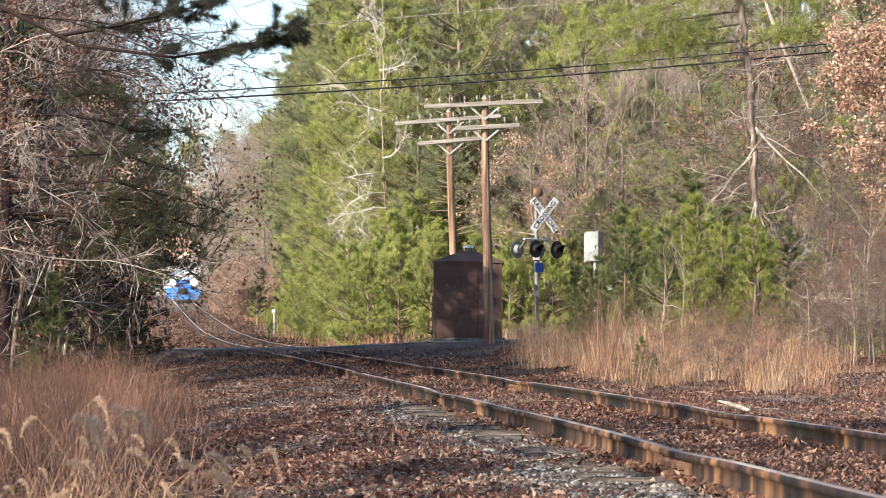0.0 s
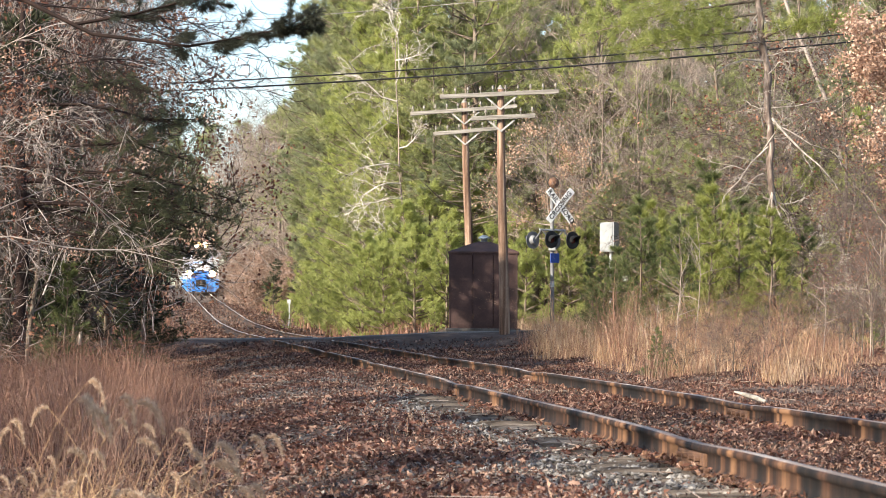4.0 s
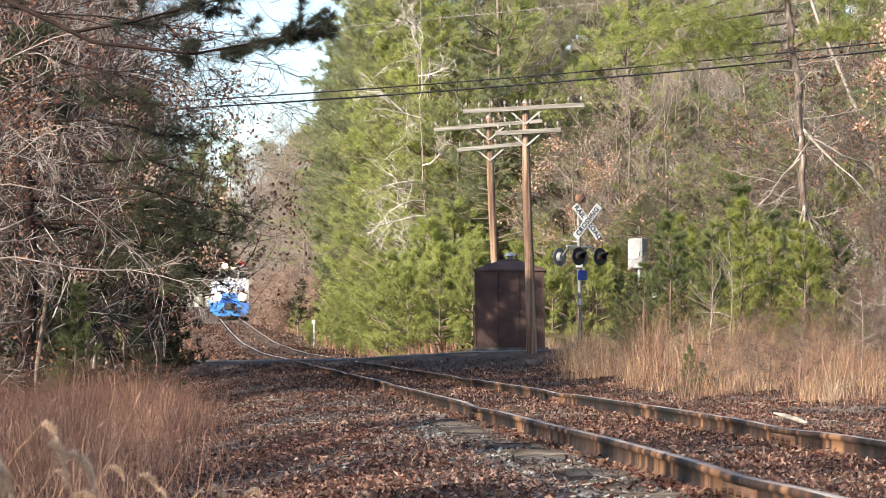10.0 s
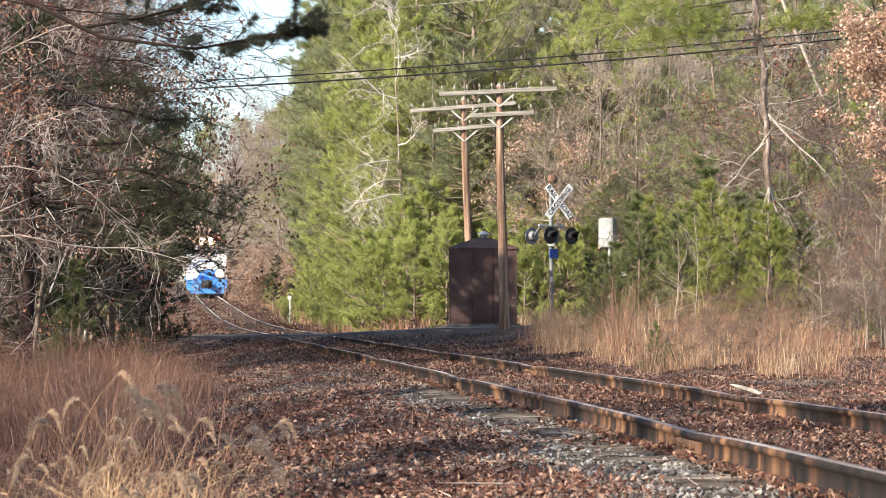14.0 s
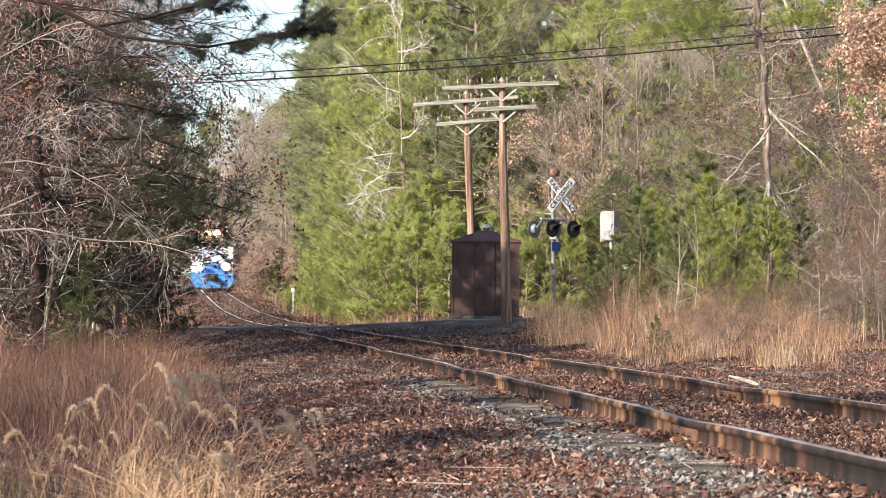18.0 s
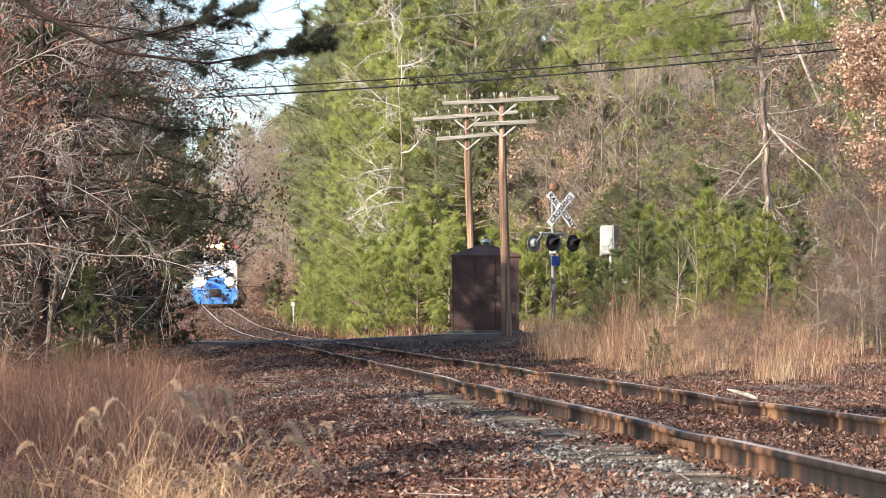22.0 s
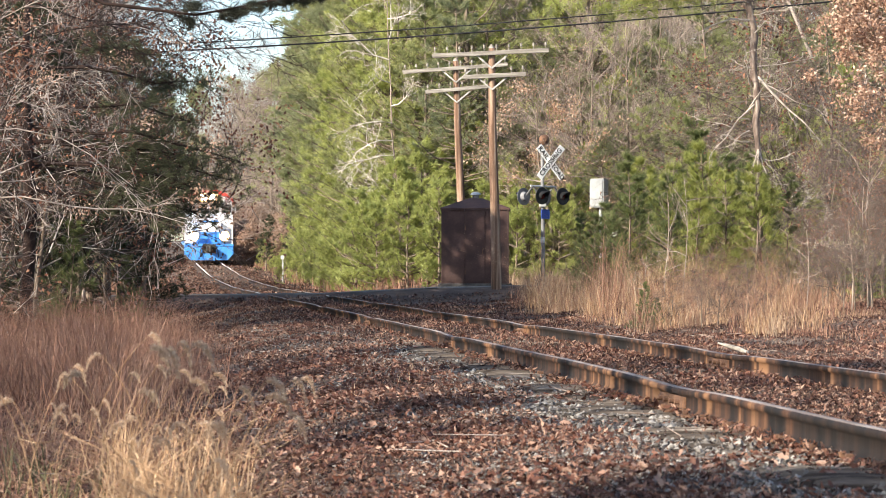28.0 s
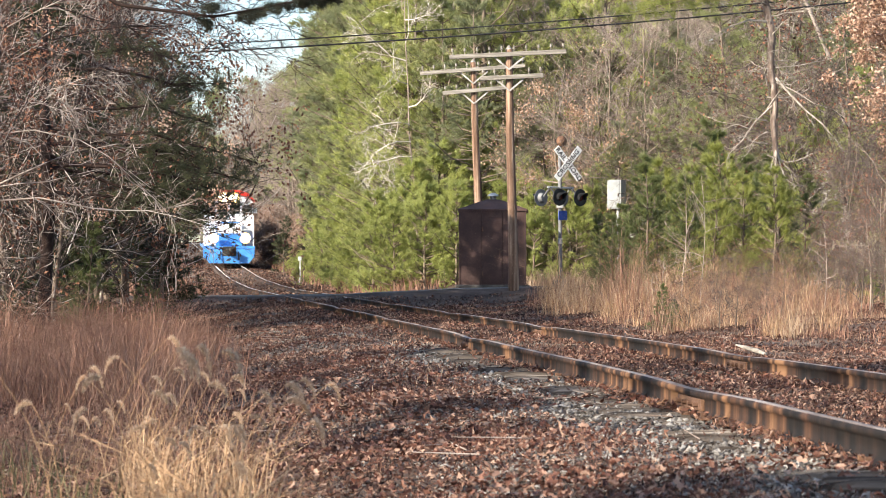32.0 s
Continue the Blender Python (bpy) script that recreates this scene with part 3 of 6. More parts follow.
def rail_piece(side, y0, y1):
    g, head = Geo(), Geo()
    ys = np.arange(y0, y1 - 0.004, 0.3 if y0 < 60 else 1.2)
    ys = np.append(ys, y1 - 0.006)
    n = len(RAIL)
    v = []
    for y in ys:
        nx, ny = normal(y)
        dz, dx = sag(y, side)
        cx, z = float(line_x(y)), float(line_z(y)) + dz
        for px, pz in RAIL:
            o = side * 0.752 + px + dx
            v.append((cx + o * nx, y + o * ny, z + pz))
    f = []
    for k in range(len(ys) - 1):
        for i in range(n):
            a, b, c, e = k * n + i, k * n + (i + 1) % n, (k + 1) * n + (i + 1) % n, (k + 1) * n + i
            f += [(a, b, c), (a, c, e)]
    for e in (0, (len(ys) - 1) * n):
        f += [(e + a, e + b, e + c) for a, b, c in ((0, 1, 2), (0, 2, 15), (15, 2, 3), (15, 3, 14), (14, 3, 4), (14, 4, 13), (13, 4, 5), (13, 5, 12), (12, 5, 6), (12, 6, 11), (11, 6, 7), (11, 7, 10), (10, 7, 8), (10, 8, 9))]
    g.add(v, f)
    me = g.mesh("rail")
    me.materials.append(M["rustshade"])
    # beyond the crossing the top face takes the painted glint
    me.materials.append(M["railhead" if y0 < 62 else "railglint"])
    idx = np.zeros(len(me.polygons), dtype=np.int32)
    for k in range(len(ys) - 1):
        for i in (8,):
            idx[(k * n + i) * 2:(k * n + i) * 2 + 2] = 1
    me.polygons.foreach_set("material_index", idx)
    return me


def lay_rails():
    for side, first in ((-1, -10.1), (1, -4.3)):
        y = first
        while y < 300:
            part("rail", rail_piece(side, y, min(y + 11.6, 300)), "rustshade", track)
            if y < 80:
                nx, ny = normal(y)
                for face in (-1, 1):
                    bm = block((0, 0, 0.068), (0.022, 0.66, 0.062), 0.006)
                    for k in range(4):
                        bcyl(bm, (0, -0.24 + 0.16 * k, 0.07), (face * 0.035, -0.24 + 0.16 * k, 0.07), 0.014, seg=6)
                    ob = part("joint_bar", bm, "iron", track)
                    o = side * 0.752 + face * 0.026 + sag(y, side)[1]
                    ob.matrix_basis = Matrix.Translation((float(line_x(y)) + o * nx, y + o * ny, float(line_z(y)) - 0.016)) @ Matrix.Rotation(math.atan2(-ny, nx) * -1, 4, 'Z')
            y += 11.6


lay_rails()


def sleeper_meshes():
    """Weathered sleepers, split along the grain into strips of uneven height and length."""
    out = []
    rng = random.Random(5)
    for kind in range(10):
        nx, ny = (30, 26) if kind < 6 else (12, 9)
        bm = bmesh.new()
        ends = [(rng.uniform(-0.10, 0.0), rng.uniform(-0.10, 0.0)) for _ in range(ny)]
        low = []
        for j in range(ny):
            deep = rng.random() < 0.38
            low.append([rng.uniform(-0.045, -0.02) if deep and rng.random() < 0.8 else rng.uniform(-0.012, 0.004) for _ in range(6)])
        wave = [rng.uniform(-0.006, 0.006) for _ in range(nx)]
        grid = []
        for j in range(ny):
            row = []
            for i in range(nx):
                t = i / (nx - 1)
                x = -1.275 - ends[j][0] + t * (2.55 + ends[j][0] + ends[j][1])
                y = -0.115 + 0.23 * j / (ny - 1) + wave[i] + rng.uniform(-0.0015, 0.0015)
                z = low[j][min(5, int(t * 6))] + rng.uniform(-0.006, 0.004) - (0.02 if j in (0, ny - 1) else 0) - (0.02 * rng.random() if i in (0, nx - 1) else 0)
                row.append(bm.verts.new((x, y, z)))
            grid.append(row)
        for j in range(ny - 1):
            for i in range(nx - 1):
                bm.faces.new((grid[j][i], grid[j][i + 1], grid[j + 1][i + 1], grid[j + 1][i]))
        rim = grid[0] + [r[-1] for r in grid[1:]] + grid[-1][-2::-1] + [r[0] for r in grid[-2:0:-1]]
        foot = [bm.verts.new((v.co.x, v.co.y, -0.18)) for v in rim]
        for i in range(len(rim)):
            k = (i + 1) % len(rim)
            bm.faces.new((rim[k], rim[i], foot[i], foot[k]))
        me = bpy.data.meshes.new("sleeper")
        bm.to_mesh(me)
        bm.free()
        me.materials.append(M["tie"])
        out.append(me)
    return out


def lay_sleepers():
    rng = random.Random(11)
    kinds = sleeper_meshes()
    bm = block((0, 0, 0.004), (0.2, 0.19, 0.014), 0.003)
    for sx, sy in ((-0.078, 0.05), (-0.078, -0.05), (0.078, 0.05), (0.078, -0.05)):
        bbox(bm, (sx, sy, 0.022), (0.03, 0.02, 0.03), 0.005)
    plate = bpy.data.meshes.new("tie_plate")
    bm.to_mesh(plate)
    bm.free()
    plate.materials.append(M["iron"])
    y = 4.0
    while y < 150:
        nx, ny = normal(y)
        turn = math.atan2(ny, nx) + rng.uniform(-0.03, 0.03)
        cx, z = float(line_x(y)), float(line_z(y))
        if not 66.9 < y < 72.6:
            ob = part("sleeper", kinds[rng.randrange(6) if y < 38 else 6 + rng.randrange(4)], "tie", track)
            ob.matrix_basis = Matrix.Translation((cx + rng.uniform(-0.04, 0.04), y, z + rng.uniform(-0.012, 0.012) - (0.045 if y > 60 else 0))) @ Matrix.Rotation(turn, 4, 'Z') @ Matrix.Rotation(rng.uniform(-0.012, 0.012), 4, 'Y')
            if y < 32:
                for side in (-1, 1):
                    o = side * 0.752
                    pl = part("tie_plate", plate, "iron", track)
                    pl.matrix_basis = Matrix.Translation((cx + o * nx, y + o * ny, z - 0.004)) @ Matrix.Rotation(turn, 4, 'Z')
        y += 0.535 + rng.uniform(-0.04, 0.04)


# ---- relay hut ----
def hut():
    h = empty("relay_hut", pose(1.14, 73.0, 0.47, 0, 0, -2), "dark brown sheet-metal signal relay hut with a low hipped roof", "hut")
    w, d, t = 1.93, 1.9, 2.22
    part("foundation", block((0, d / 2, 0.0), (w + 0.24, d + 0.24, 0.12), 0.02), "concrete", h, "grey concrete slab")
    for k, (x0, x1) in enumerate(((-w / 2, -0.315), (-0.305, 0.295), (0.305, w / 2))):
        part("front_panel", block(((x0 + x1) / 2, 0.0, t / 2 + 0.04), (x1 - x0, 0.03 + 0.006 * (k == 1), t - 0.04), 0.006), "hutrust", h)
    for sx in (-1, 1):
        part("side_panel", block((sx * (w / 2 - 0.012), d / 2, t / 2 + 0.04), (0.03, d - 0.03, t - 0.04), 0.006), "hutrust", h)
        part("corner_strip", block((sx * w / 2, -0.004, t / 2 + 0.04), (0.05, 0.05, t - 0.04), 0.008), "hutrust", h)
    part("back_panel", block((0, d, t / 2 + 0.04), (w - 0.06, 0.03, t - 0.04), 0.006), "hutrust", h)
    bm = bmesh.new()
    e = 0.06
    lo = [bm.verts.new(p) for p in ((-w / 2 - e, -e, t), (w / 2 + e, -e, t), (w / 2 + e, d + e, t), (-w / 2 - e, d + e, t))]
    mid = [bm.verts.new((v.co.x, v.co.y, t + 0.055)) for v in lo]
    top = [bm.verts.new(p) for p in ((-0.2, d / 2 - 0.2, t + 0.36), (0.2, d / 2 - 0.2, t + 0.36), (0.2, d / 2 + 0.2, t + 0.36), (-0.2, d / 2 + 0.2, t + 0.36))]
    for a, b in ((lo, mid), (mid, top)):
        for i in range(4):
            bm.faces.new((a[i], a[(i + 1) % 4], b[(i + 1) % 4], b[i]))
    bm.faces.new(top)
    bm.faces.new(lo[::-1])
    part("roof", bm, "hutrust", h)
    vent = part("vent", rod((0, d / 2, t + 0.34), (0, d / 2, t + 0.47), 0.10), "greyback", h, "round galvanised roof vent")
    bm = rod((0, d / 2, t + 0.46), (0, d / 2, t + 0.50), 0.17, 0.16, 20)
    bcyl(bm, (0, d / 2, t + 0.50), (0, d / 2, t + 0.56), 0.16, 0.05, 20)
    part("vent_cap", bm, "galvan", vent)
    door = part("door", block((0.0, -0.022, 1.08), (0.56, 0.012, 1.9), 0.004), "hutrust", h)
    part("door_handle", block((0.22, -0.04, 1.0), (0.03, 0.03, 0.14), 0.006), "iron", door)
    for z in (0.4, 1.7):
        part("hinge", rod((-0.285, -0.03, z - 0.07), (-0.285, -0.03, z + 0.07), 0.014, seg=8), "iron", door)


hut()


# ---- telegraph poles ----
def insulated_arm(parent, centre, length, pins, rise, gap, yaw=0.0):
    c = Vector(centre)
    turn = Euler((0, -rise, yaw))
    arm = part("crossarm", block(c, (length, 0.09, 0.115), 0.012, turn), "armwood", parent, "weathered grey wooden crossarm")
    r = turn.to_matrix()
    for k in range(pins):
        x = (k - (pins - 1) / 2) * (length - 0.16) / (pins - 1)
        if abs(x) < gap:
            continue
        p = c + r @ Vector((x, 0, 0.055))
        bm = rod(p, p + Vector((0, 0, 0.10)), 0.014, 0.012, 6)
        bcyl(bm, p + Vector((0, 0, 0.08)), p + Vector((0, 0, 0.17)), 0.035, 0.024, 8)
        part("insulator_pin", bm, "armwood", arm)
    return arm


def telegraph_pole(x, y, foot, top, lean_x, label, arms):
    p = empty("telegraph_pole", pose(x, y, foot), label, "telegraph pole", "telegraph poles by the crossing")
    h = top - foot
    g = Geo()
    zs = np.linspace(-0.3, h, 14)
    g.tube([(lean_x * z / h + 0.012 * math.sin(z), 0, z) for z in zs], 0.142 - 0.050 * zs / h, 12)
    part("shaft", g, "polewood", p)
    part("pole_top", rod((lean_x, 0, h - 0.01), (lean_x, 0, h + 0.1), 0.098, 0.02, 12), "armwood", p)
    for z, x0, x1, z0, z1, pins, br in arms:
        c = ((x0 + x1) / 2 - x, -0.15, (z0 + z1) / 2 - foot)
        insulated_arm(p, c, x1 - x0, pins, math.atan2(z1 - z0, x1 - x0), 0.16)
        cx = lean_x * (c[2] / h)
        for s in (-1, 1):
            part("brace", block((cx + s * br / 2, -0.13, c[2] - 0.05 - br * 0.42), (math.hypot(br, br * 0.84), 0.012, 0.045), 0.003, Euler((0, -s * math.atan(0.84), 0))), "braceiron", p, "pale flat steel brace")
    return p


telegraph_pole(1.61, 66.5, -0.09, 6.84, -0.14, "tall brown wooden telegraph pole with two weathered crossarms", (
    (0, -0.12, 3.0, 6.61, 6.77, 10, 0.42), (1, 0.70, 2.39, 6.04, 6.13, 6, 0.38)))
telegraph_pole(0.86, 77.0, 0.47, 7.40, -0.26, "brown wooden telegraph pole behind the relay hut", (
    (0, -1.04, 2.21, 7.03, 7.28, 10, 0.45), (1, -0.34, 1.60, 6.42, 6.60, 6, 0.42)))


# ---- crossing signal ----
def signal():
    s = empty("crossing_signal", pose(3.20, 74.5, 0.5, 0, 0, 0), "railroad crossing signal mast with crossbuck and dark flashing lights", "crossing signal")
    part("base", block((0, 0, 0.06), (0.5, 0.5, 0.2), 0.03), "gravel", s)
    part("mast", rod((0, 0, 0.0), (-0.03, 0, 4.15), 0.060, 0.052), "greyback", s, "grey steel mast")
    part("mast_band", rod((-0.012, 0, 1.25), (-0.014, 0, 1.42), 0.066), "galvan", s)
    part("junction_box", block((-0.02, -0.03, 2.45), (0.2, 0.16, 0.26), 0.02), "galvan", s)
    part("number_board", block((0.06, -0.10, 2.10), (0.34, 0.02, 0.28), 0.004, Euler((0, 0, radians(40)))), "bluesign", s, "small blue notice plate")
    bell = part("bell", rod((0, -0.10, 4.32), (0, 0.02, 4.32), 0.17, 0.13, 24), "dark", s, "round dark warning bell")
    part("gong", rod((0.03, -0.17, 4.32), (0.02, -0.10, 4.32), 0.06, 0.16, 24), "iron", bell)
    part("bell_bracket", rod((-0.03, 0, 4.1), (0, 0, 4.25), 0.035), "galvan", bell)
    turn = Matrix.Rotation(radians(40), 4, 'Z')
    cross_turn = Matrix.Rotation(radians(24), 4, 'Z')
    # crossbuck, facing the road
    c = Vector((0.21, -0.09, 3.65))
    for k, (ang, off, words) in enumerate(((-50, 0.0, (("RAIL", -0.36), ("ROAD", 0.36))), (50, -0.02, (("CROSSING", 0.0),)))):
        m = Matrix.Translation(c) @ cross_turn @ Matrix.Translation((0, off, 0)) @ Matrix.Rotation(radians(-ang), 4, 'Y')
        bm = block((0, 0, 0), (1.22, 0.012, 0.215), 0.004)
        bm.transform(m)
        blade = part("crossbuck_blade", bm, "white", s, "white crossbuck blade with black capitals")
        for text, at in words:
            cu = bpy.data.curves.new("letters", 'FONT')
            cu.body = text
            cu.size = 0.205
            cu.align_x, cu.align_y = 'CENTER', 'CENTER'
            cu.extrude = 0.002
            cu.offset = 0.004
            cu.space_character = 1.06
            tmp = new("letters", cu)
            me = bpy.data.meshes.new_from_object(tmp.evaluated_get(bpy.context.evaluated_depsgraph_get()))
            bpy.data.objects.remove(tmp)
            me.transform(m @ Matrix.Translation((at, -0.009, 0)) @ Matrix.Rotation(radians(90), 4, 'X'))
            part("letters", me, "black", blade)
    # lights
    arm = part("light_arm", rod(turn @ Vector((-0.52, 0, 2.93)), turn @ Vector((0.52, 0, 2.93)), 0.028), "galvan", s)
    for a, face in ((-0.42, -1), (0.42, -1), (-0.42, 1), (0.42, 1)):
        q = Vector((a, face * 0.40, 2.63))
        bm = bmesh.new()
        bcyl(bm, q, q + Vector((0, face * 0.02, 0)), 0.26, 0.255, 28)
        bcyl(bm, q - Vector((0, face * 0.12, 0)), q, 0.11, 0.15, 20)
        bcyl(bm, q - Vector((0, face * 0.07, 0)), Vector((a, 0, 2.93)), 0.025, 0.025, 8)
        bm.transform(turn)
        light = part("flasher", bm, "black" if face < 0 else "greyback", s, "round flasher background" + (" seen from behind" if face > 0 else ", black"))
        bm = rod(q + Vector((0, face * 0.02, 0)), q + Vector((0, face * 0.035, 0)), 0.105, 0.09, 20)
        bm.transform(turn)
        part("lens", bm, "lens", light, "unlit dark red lens")
        g = Geo()
        n = 16
        ang = np.linspace(-0.15 * np.pi, 1.15 * np.pi, n)
        v, f = [], []
        for rr in (0.122, 0.132):
            for dy in (0.02, 0.30):
                for t in ang:
                    dd = dy if dy < 0.1 else 0.12 + 0.2 * max(0.0, math.sin(t))
                    v.append(q + Vector((rr * math.cos(t), face * dd, rr * math.sin(t))))
        for o in (0, 2 * n):
            for i in range(n - 1):
                f += [(o + i, o + i + 1, o + n + i + 1), (o + i, o + n + i + 1, o + n + i)]
        for i in range(n - 1):
            f += [(n + i, n + i + 1, 3 * n + i + 1), (n + i, 3 * n + i + 1, 3 * n + i)]
        g.add([turn @ p for p in v], f)
        part("hood", g, "black", light, "black visor")


signal()


# ---- cabinet, post, log, wires ----
def cabinet():
    c = empty("equipment_cabinet", pose(5.14, 80.0, 0.55, 0, 0, -30), "light grey metal equipment cabinet raised on a steel post", "cabinet")
    part("body", block((0, 0.2, 2.87), (0.5, 0.36, 0.93), 0.015), "cabinetgrey", c)
    part("door", block((-0.01, 0.008, 2.87), (0.44, 0.02, 0.86), 0.006), "cabinetgrey", c)
    part("post", rod((0.05, 0.2, -0.05), (0.05, 0.2, 2.45), 0.05), "galvan", c)
    part("handle", block((0.16, -0.012, 2.85), (0.02, 0.02, 0.12), 0.004), "iron", c)


cabinet()


def whistle_post():
    z = float(land(-6.85, 112.0))
    w = empty("trackside_post", pose(-6.85, 112.0, z), "short white trackside marker post with a small plate", "marker post")
    part("shaft", block((0, 0, 0.6), (0.06, 0.05, 1.3), 0.01), "galvan", w)
    part("plate", block((-0.02, -0.045, 1.22), (0.16, 0.015, 0.18), 0.02), "galvan", w)


whistle_post()


def log():
    g = Geo()
    pts = [(-0.14, 0.20, 0.11), (-0.05, 0.08, 0.085), (0.05, -0.08, 0.055), (0.13, -0.2, 0.02)]
    g.tube(pts, [0.010, 0.022, 0.026, 0.020], 8)
    thing("fallen_branch", g, "armwood", pose(3.18, 26.5, float(land(3.18, 26.5)) + 0.02), "short bleached piece of fallen branch lying by the rail", "branch")


log()


def wire(a, b, r, sag_m, material="black", name="overhead_wire", label="thin dark overhead power cable strung across the line"):
    a, b = Vector(a), Vector(b)
    g = Geo()
    pts = [tuple(a.lerp(b, t) - Vector((0, 0, sag_m * 4 * t * (1 - t)))) for t in np.linspace(0, 1, 25)]
    g.tube(pts, [r] * 25, 5)
    thing(name, g, material, Matrix(), label, "cable", "overhead cables")


wire((-18.0, 60, 5.75), (20.0, 60, 8.60), 0.020, 0.55)
wire((-18.0, 60.4, 5.95), (20.0, 60.4, 8.85), 0.016, 0.55)
wire((-16.0, 50, 5.9), (18.0, 50, 9.0), 0.008, 0.40, "armwood", label="thin pale overhead wire strung across the line")


# ---- plants: generators ----
def unit(a):
    return a / (np.linalg.norm(a, axis=1, keepdims=True) + 1e-9)


def grow(g, rng, start, way, length, radius, counts, ratio=0.55, spread=0.8, up=0.15, sides=3, wobble=0.25):
    """Limbs, boughs and twigs, level by level, into g. Gives the last level's ends and their ways."""
    p, d = np.atleast_2d(start).astype(float), unit(np.atleast_2d(way).astype(float))
    L, r = np.broadcast_to(length, len(p)).astype(float), np.broadcast_to(radius, len(p)).astype(float)
    for lev, n in enumerate(list(counts) + [0]):
        k = 4 if lev < 2 else (3 if lev < len(counts) else 2)
        joints, dirs = [p], [d]
        q, e = p, d
        for i in range(k):
            e = unit(e + rng.normal(size=e.shape) * wobble * (0.75 + 0.25 * min(lev, 2)) + [0, 0, up * 0.3])
            nq = q + e * (L / k)[:, None]
            g.segs(q, nq, r * (1 - 0.7 * i / k), r * (1 - 0.7 * (i + 1) / k), 5 if lev == 0 and sides > 3 else sides)
            q = nq
            joints.append(q)
            dirs.append(e)
        if not n:
            return q, e
        J = np.stack(joints, 1)
        D = np.stack(dirs, 1)
        m = len(p)
        t = rng.uniform(0.25, 1.0, (m, n)) * k
        i = np.minimum(t.astype(int), k - 1)
        f = (t - i)[..., None]
        row = np.arange(m)[:, None]
        s = J[row, i] * (1 - f) + J[row, i + 1] * f
        nd = D[row, i + 1] + rng.normal(size=(m, n, 3)) * spread * 0.6 + [0, 0, up]
        p, d = s.reshape(-1, 3), unit(nd.reshape(-1, 3))
        L = (L[:, None] * ratio * rng.uniform(0.6, 1.25, (m, n))).ravel()
        r = np.maximum((r[:, None] * 0.48 * np.ones((m, n))).ravel(), 0.0044)
    return p, d


def tufts(g, c, d, rng, k, length, width, spread=0.9):
    """k needles' sprays about each place c along d."""
    C = np.repeat(c, k, 0)
    D = unit(np.repeat(d, k, 0) + rng.normal(size=(len(C), 3)) * spread)
    Ln = length * rng.uniform(0.6, 1.2, len(C))
    g.spikes(C + rng.normal(size=C.shape) * length * 0.15, D * Ln[:, None], width, rng)


def conifer(seed, H, clear, reach, boughs, per, k, needle, width, trunk_r, droop=0.1, top=0.25, material="needle"):
    """Trunk with limbs in whorls, and a crown of needle clumps on their side shoots. Gives two meshes."""
    rng = np.random.default_rng(seed)
    t, c = Geo(), Geo()
    zs = np.linspace(-0.3, H, 10)
    lean = rng.normal(size=2) * 0.02 * H
    ax = lambda z: np.stack([lean[0] * (z / H) ** 2 + 0.06 * np.sin(z * 0.9 + seed), lean[1] * (z / H) ** 2, z], -1)
    t.tube(ax(zs), trunk_r * (1 - 0.9 * np.clip(zs, 0, H) / H), 8)
    tiers = max(6, int((H - clear) / (0.055 * H)))
    f = np.floor(rng.uniform(0, 1, boughs) ** 0.9 * tiers) / tiers + rng.normal(size=boughs) * 0.012
    f = np.clip(f, 0, 0.985)
    h = clear + (H - clear) * f
    az = rng.uniform(0, 2 * np.pi, boughs)
    L = reach * (np.minimum(1, 0.55 + 1.6 * f) * (1 - f) ** 0.75 + top * 0.35) * rng.uniform(0.5, 1.25, boughs)
    w = np.stack([np.cos(az), np.sin(az), 0.12 + 0.55 * f - droop + rng.normal(size=boughs) * 0.10], 1)
    s = ax(h)
    e = s + unit(w) * L[:, None]
    e[:, 2] += 0.16 * L
    mid = (s + e) / 2 - [0, 0, 1] * (0.10 * L)[:, None]
    t.segs(s, mid, 0.012 + 0.008 * L, 0.009 + 0.006 * L, 4)
    t.segs(mid, e, 0.009 + 0.006 * L, 0.005, 3)
    u = rng.uniform(0.30, 1.0, (boughs, per)) ** 0.8
    q = s[:, None] * ((1 - u) ** 2)[..., None] + mid[:, None] * (2 * u * (1 - u))[..., None] + e[:, None] * (u ** 2)[..., None]
    flat = np.stack([-np.sin(az), np.cos(az), 0 * az], 1)[:, None]
    reachout = (rng.choice((-1, 1), (boughs, per)) * rng.uniform(0.2, 1, (boughs, per)) * (1.1 - 0.7 * u) * (0.30 * L)[:, None])[..., None]
    side = flat * reachout + unit(w)[:, None] * np.abs(reachout) * 0.7 + rng.normal(size=(boughs, per, 3)) * (0.04 * L)[:, None, None] + [0, 0, 0.05]
    tip, base = (q + side).reshape(-1, 3), q.reshape(-1, 3)
    t.segs(base, tip, 0.008, 0.004, 3)
    d = unit(unit(side.reshape(-1, 3)) * 0.6 + np.repeat(unit(w), per, 0) * 0.5 + [0, 0, 0.35])
    # needles stand out from the last stretch of each shoot
    C = np.repeat(tip, k, 0) - np.repeat(tip - base, k, 0) * rng.uniform(0, 0.45, (len(tip) * k, 1))
    D = unit(np.repeat(d, k, 0) + rng.normal(size=C.shape) * 0.75)
    c.spikes(C + rng.normal(size=C.shape) * needle * 0.12, D * (needle * rng.uniform(0.6, 1.25, len(C)))[:, None], width, rng)
    a, b = t.mesh("trunk"), c.mesh("crown")
    a.materials.append(M["bark"])
    b.materials.append(M[material])
    return a, b


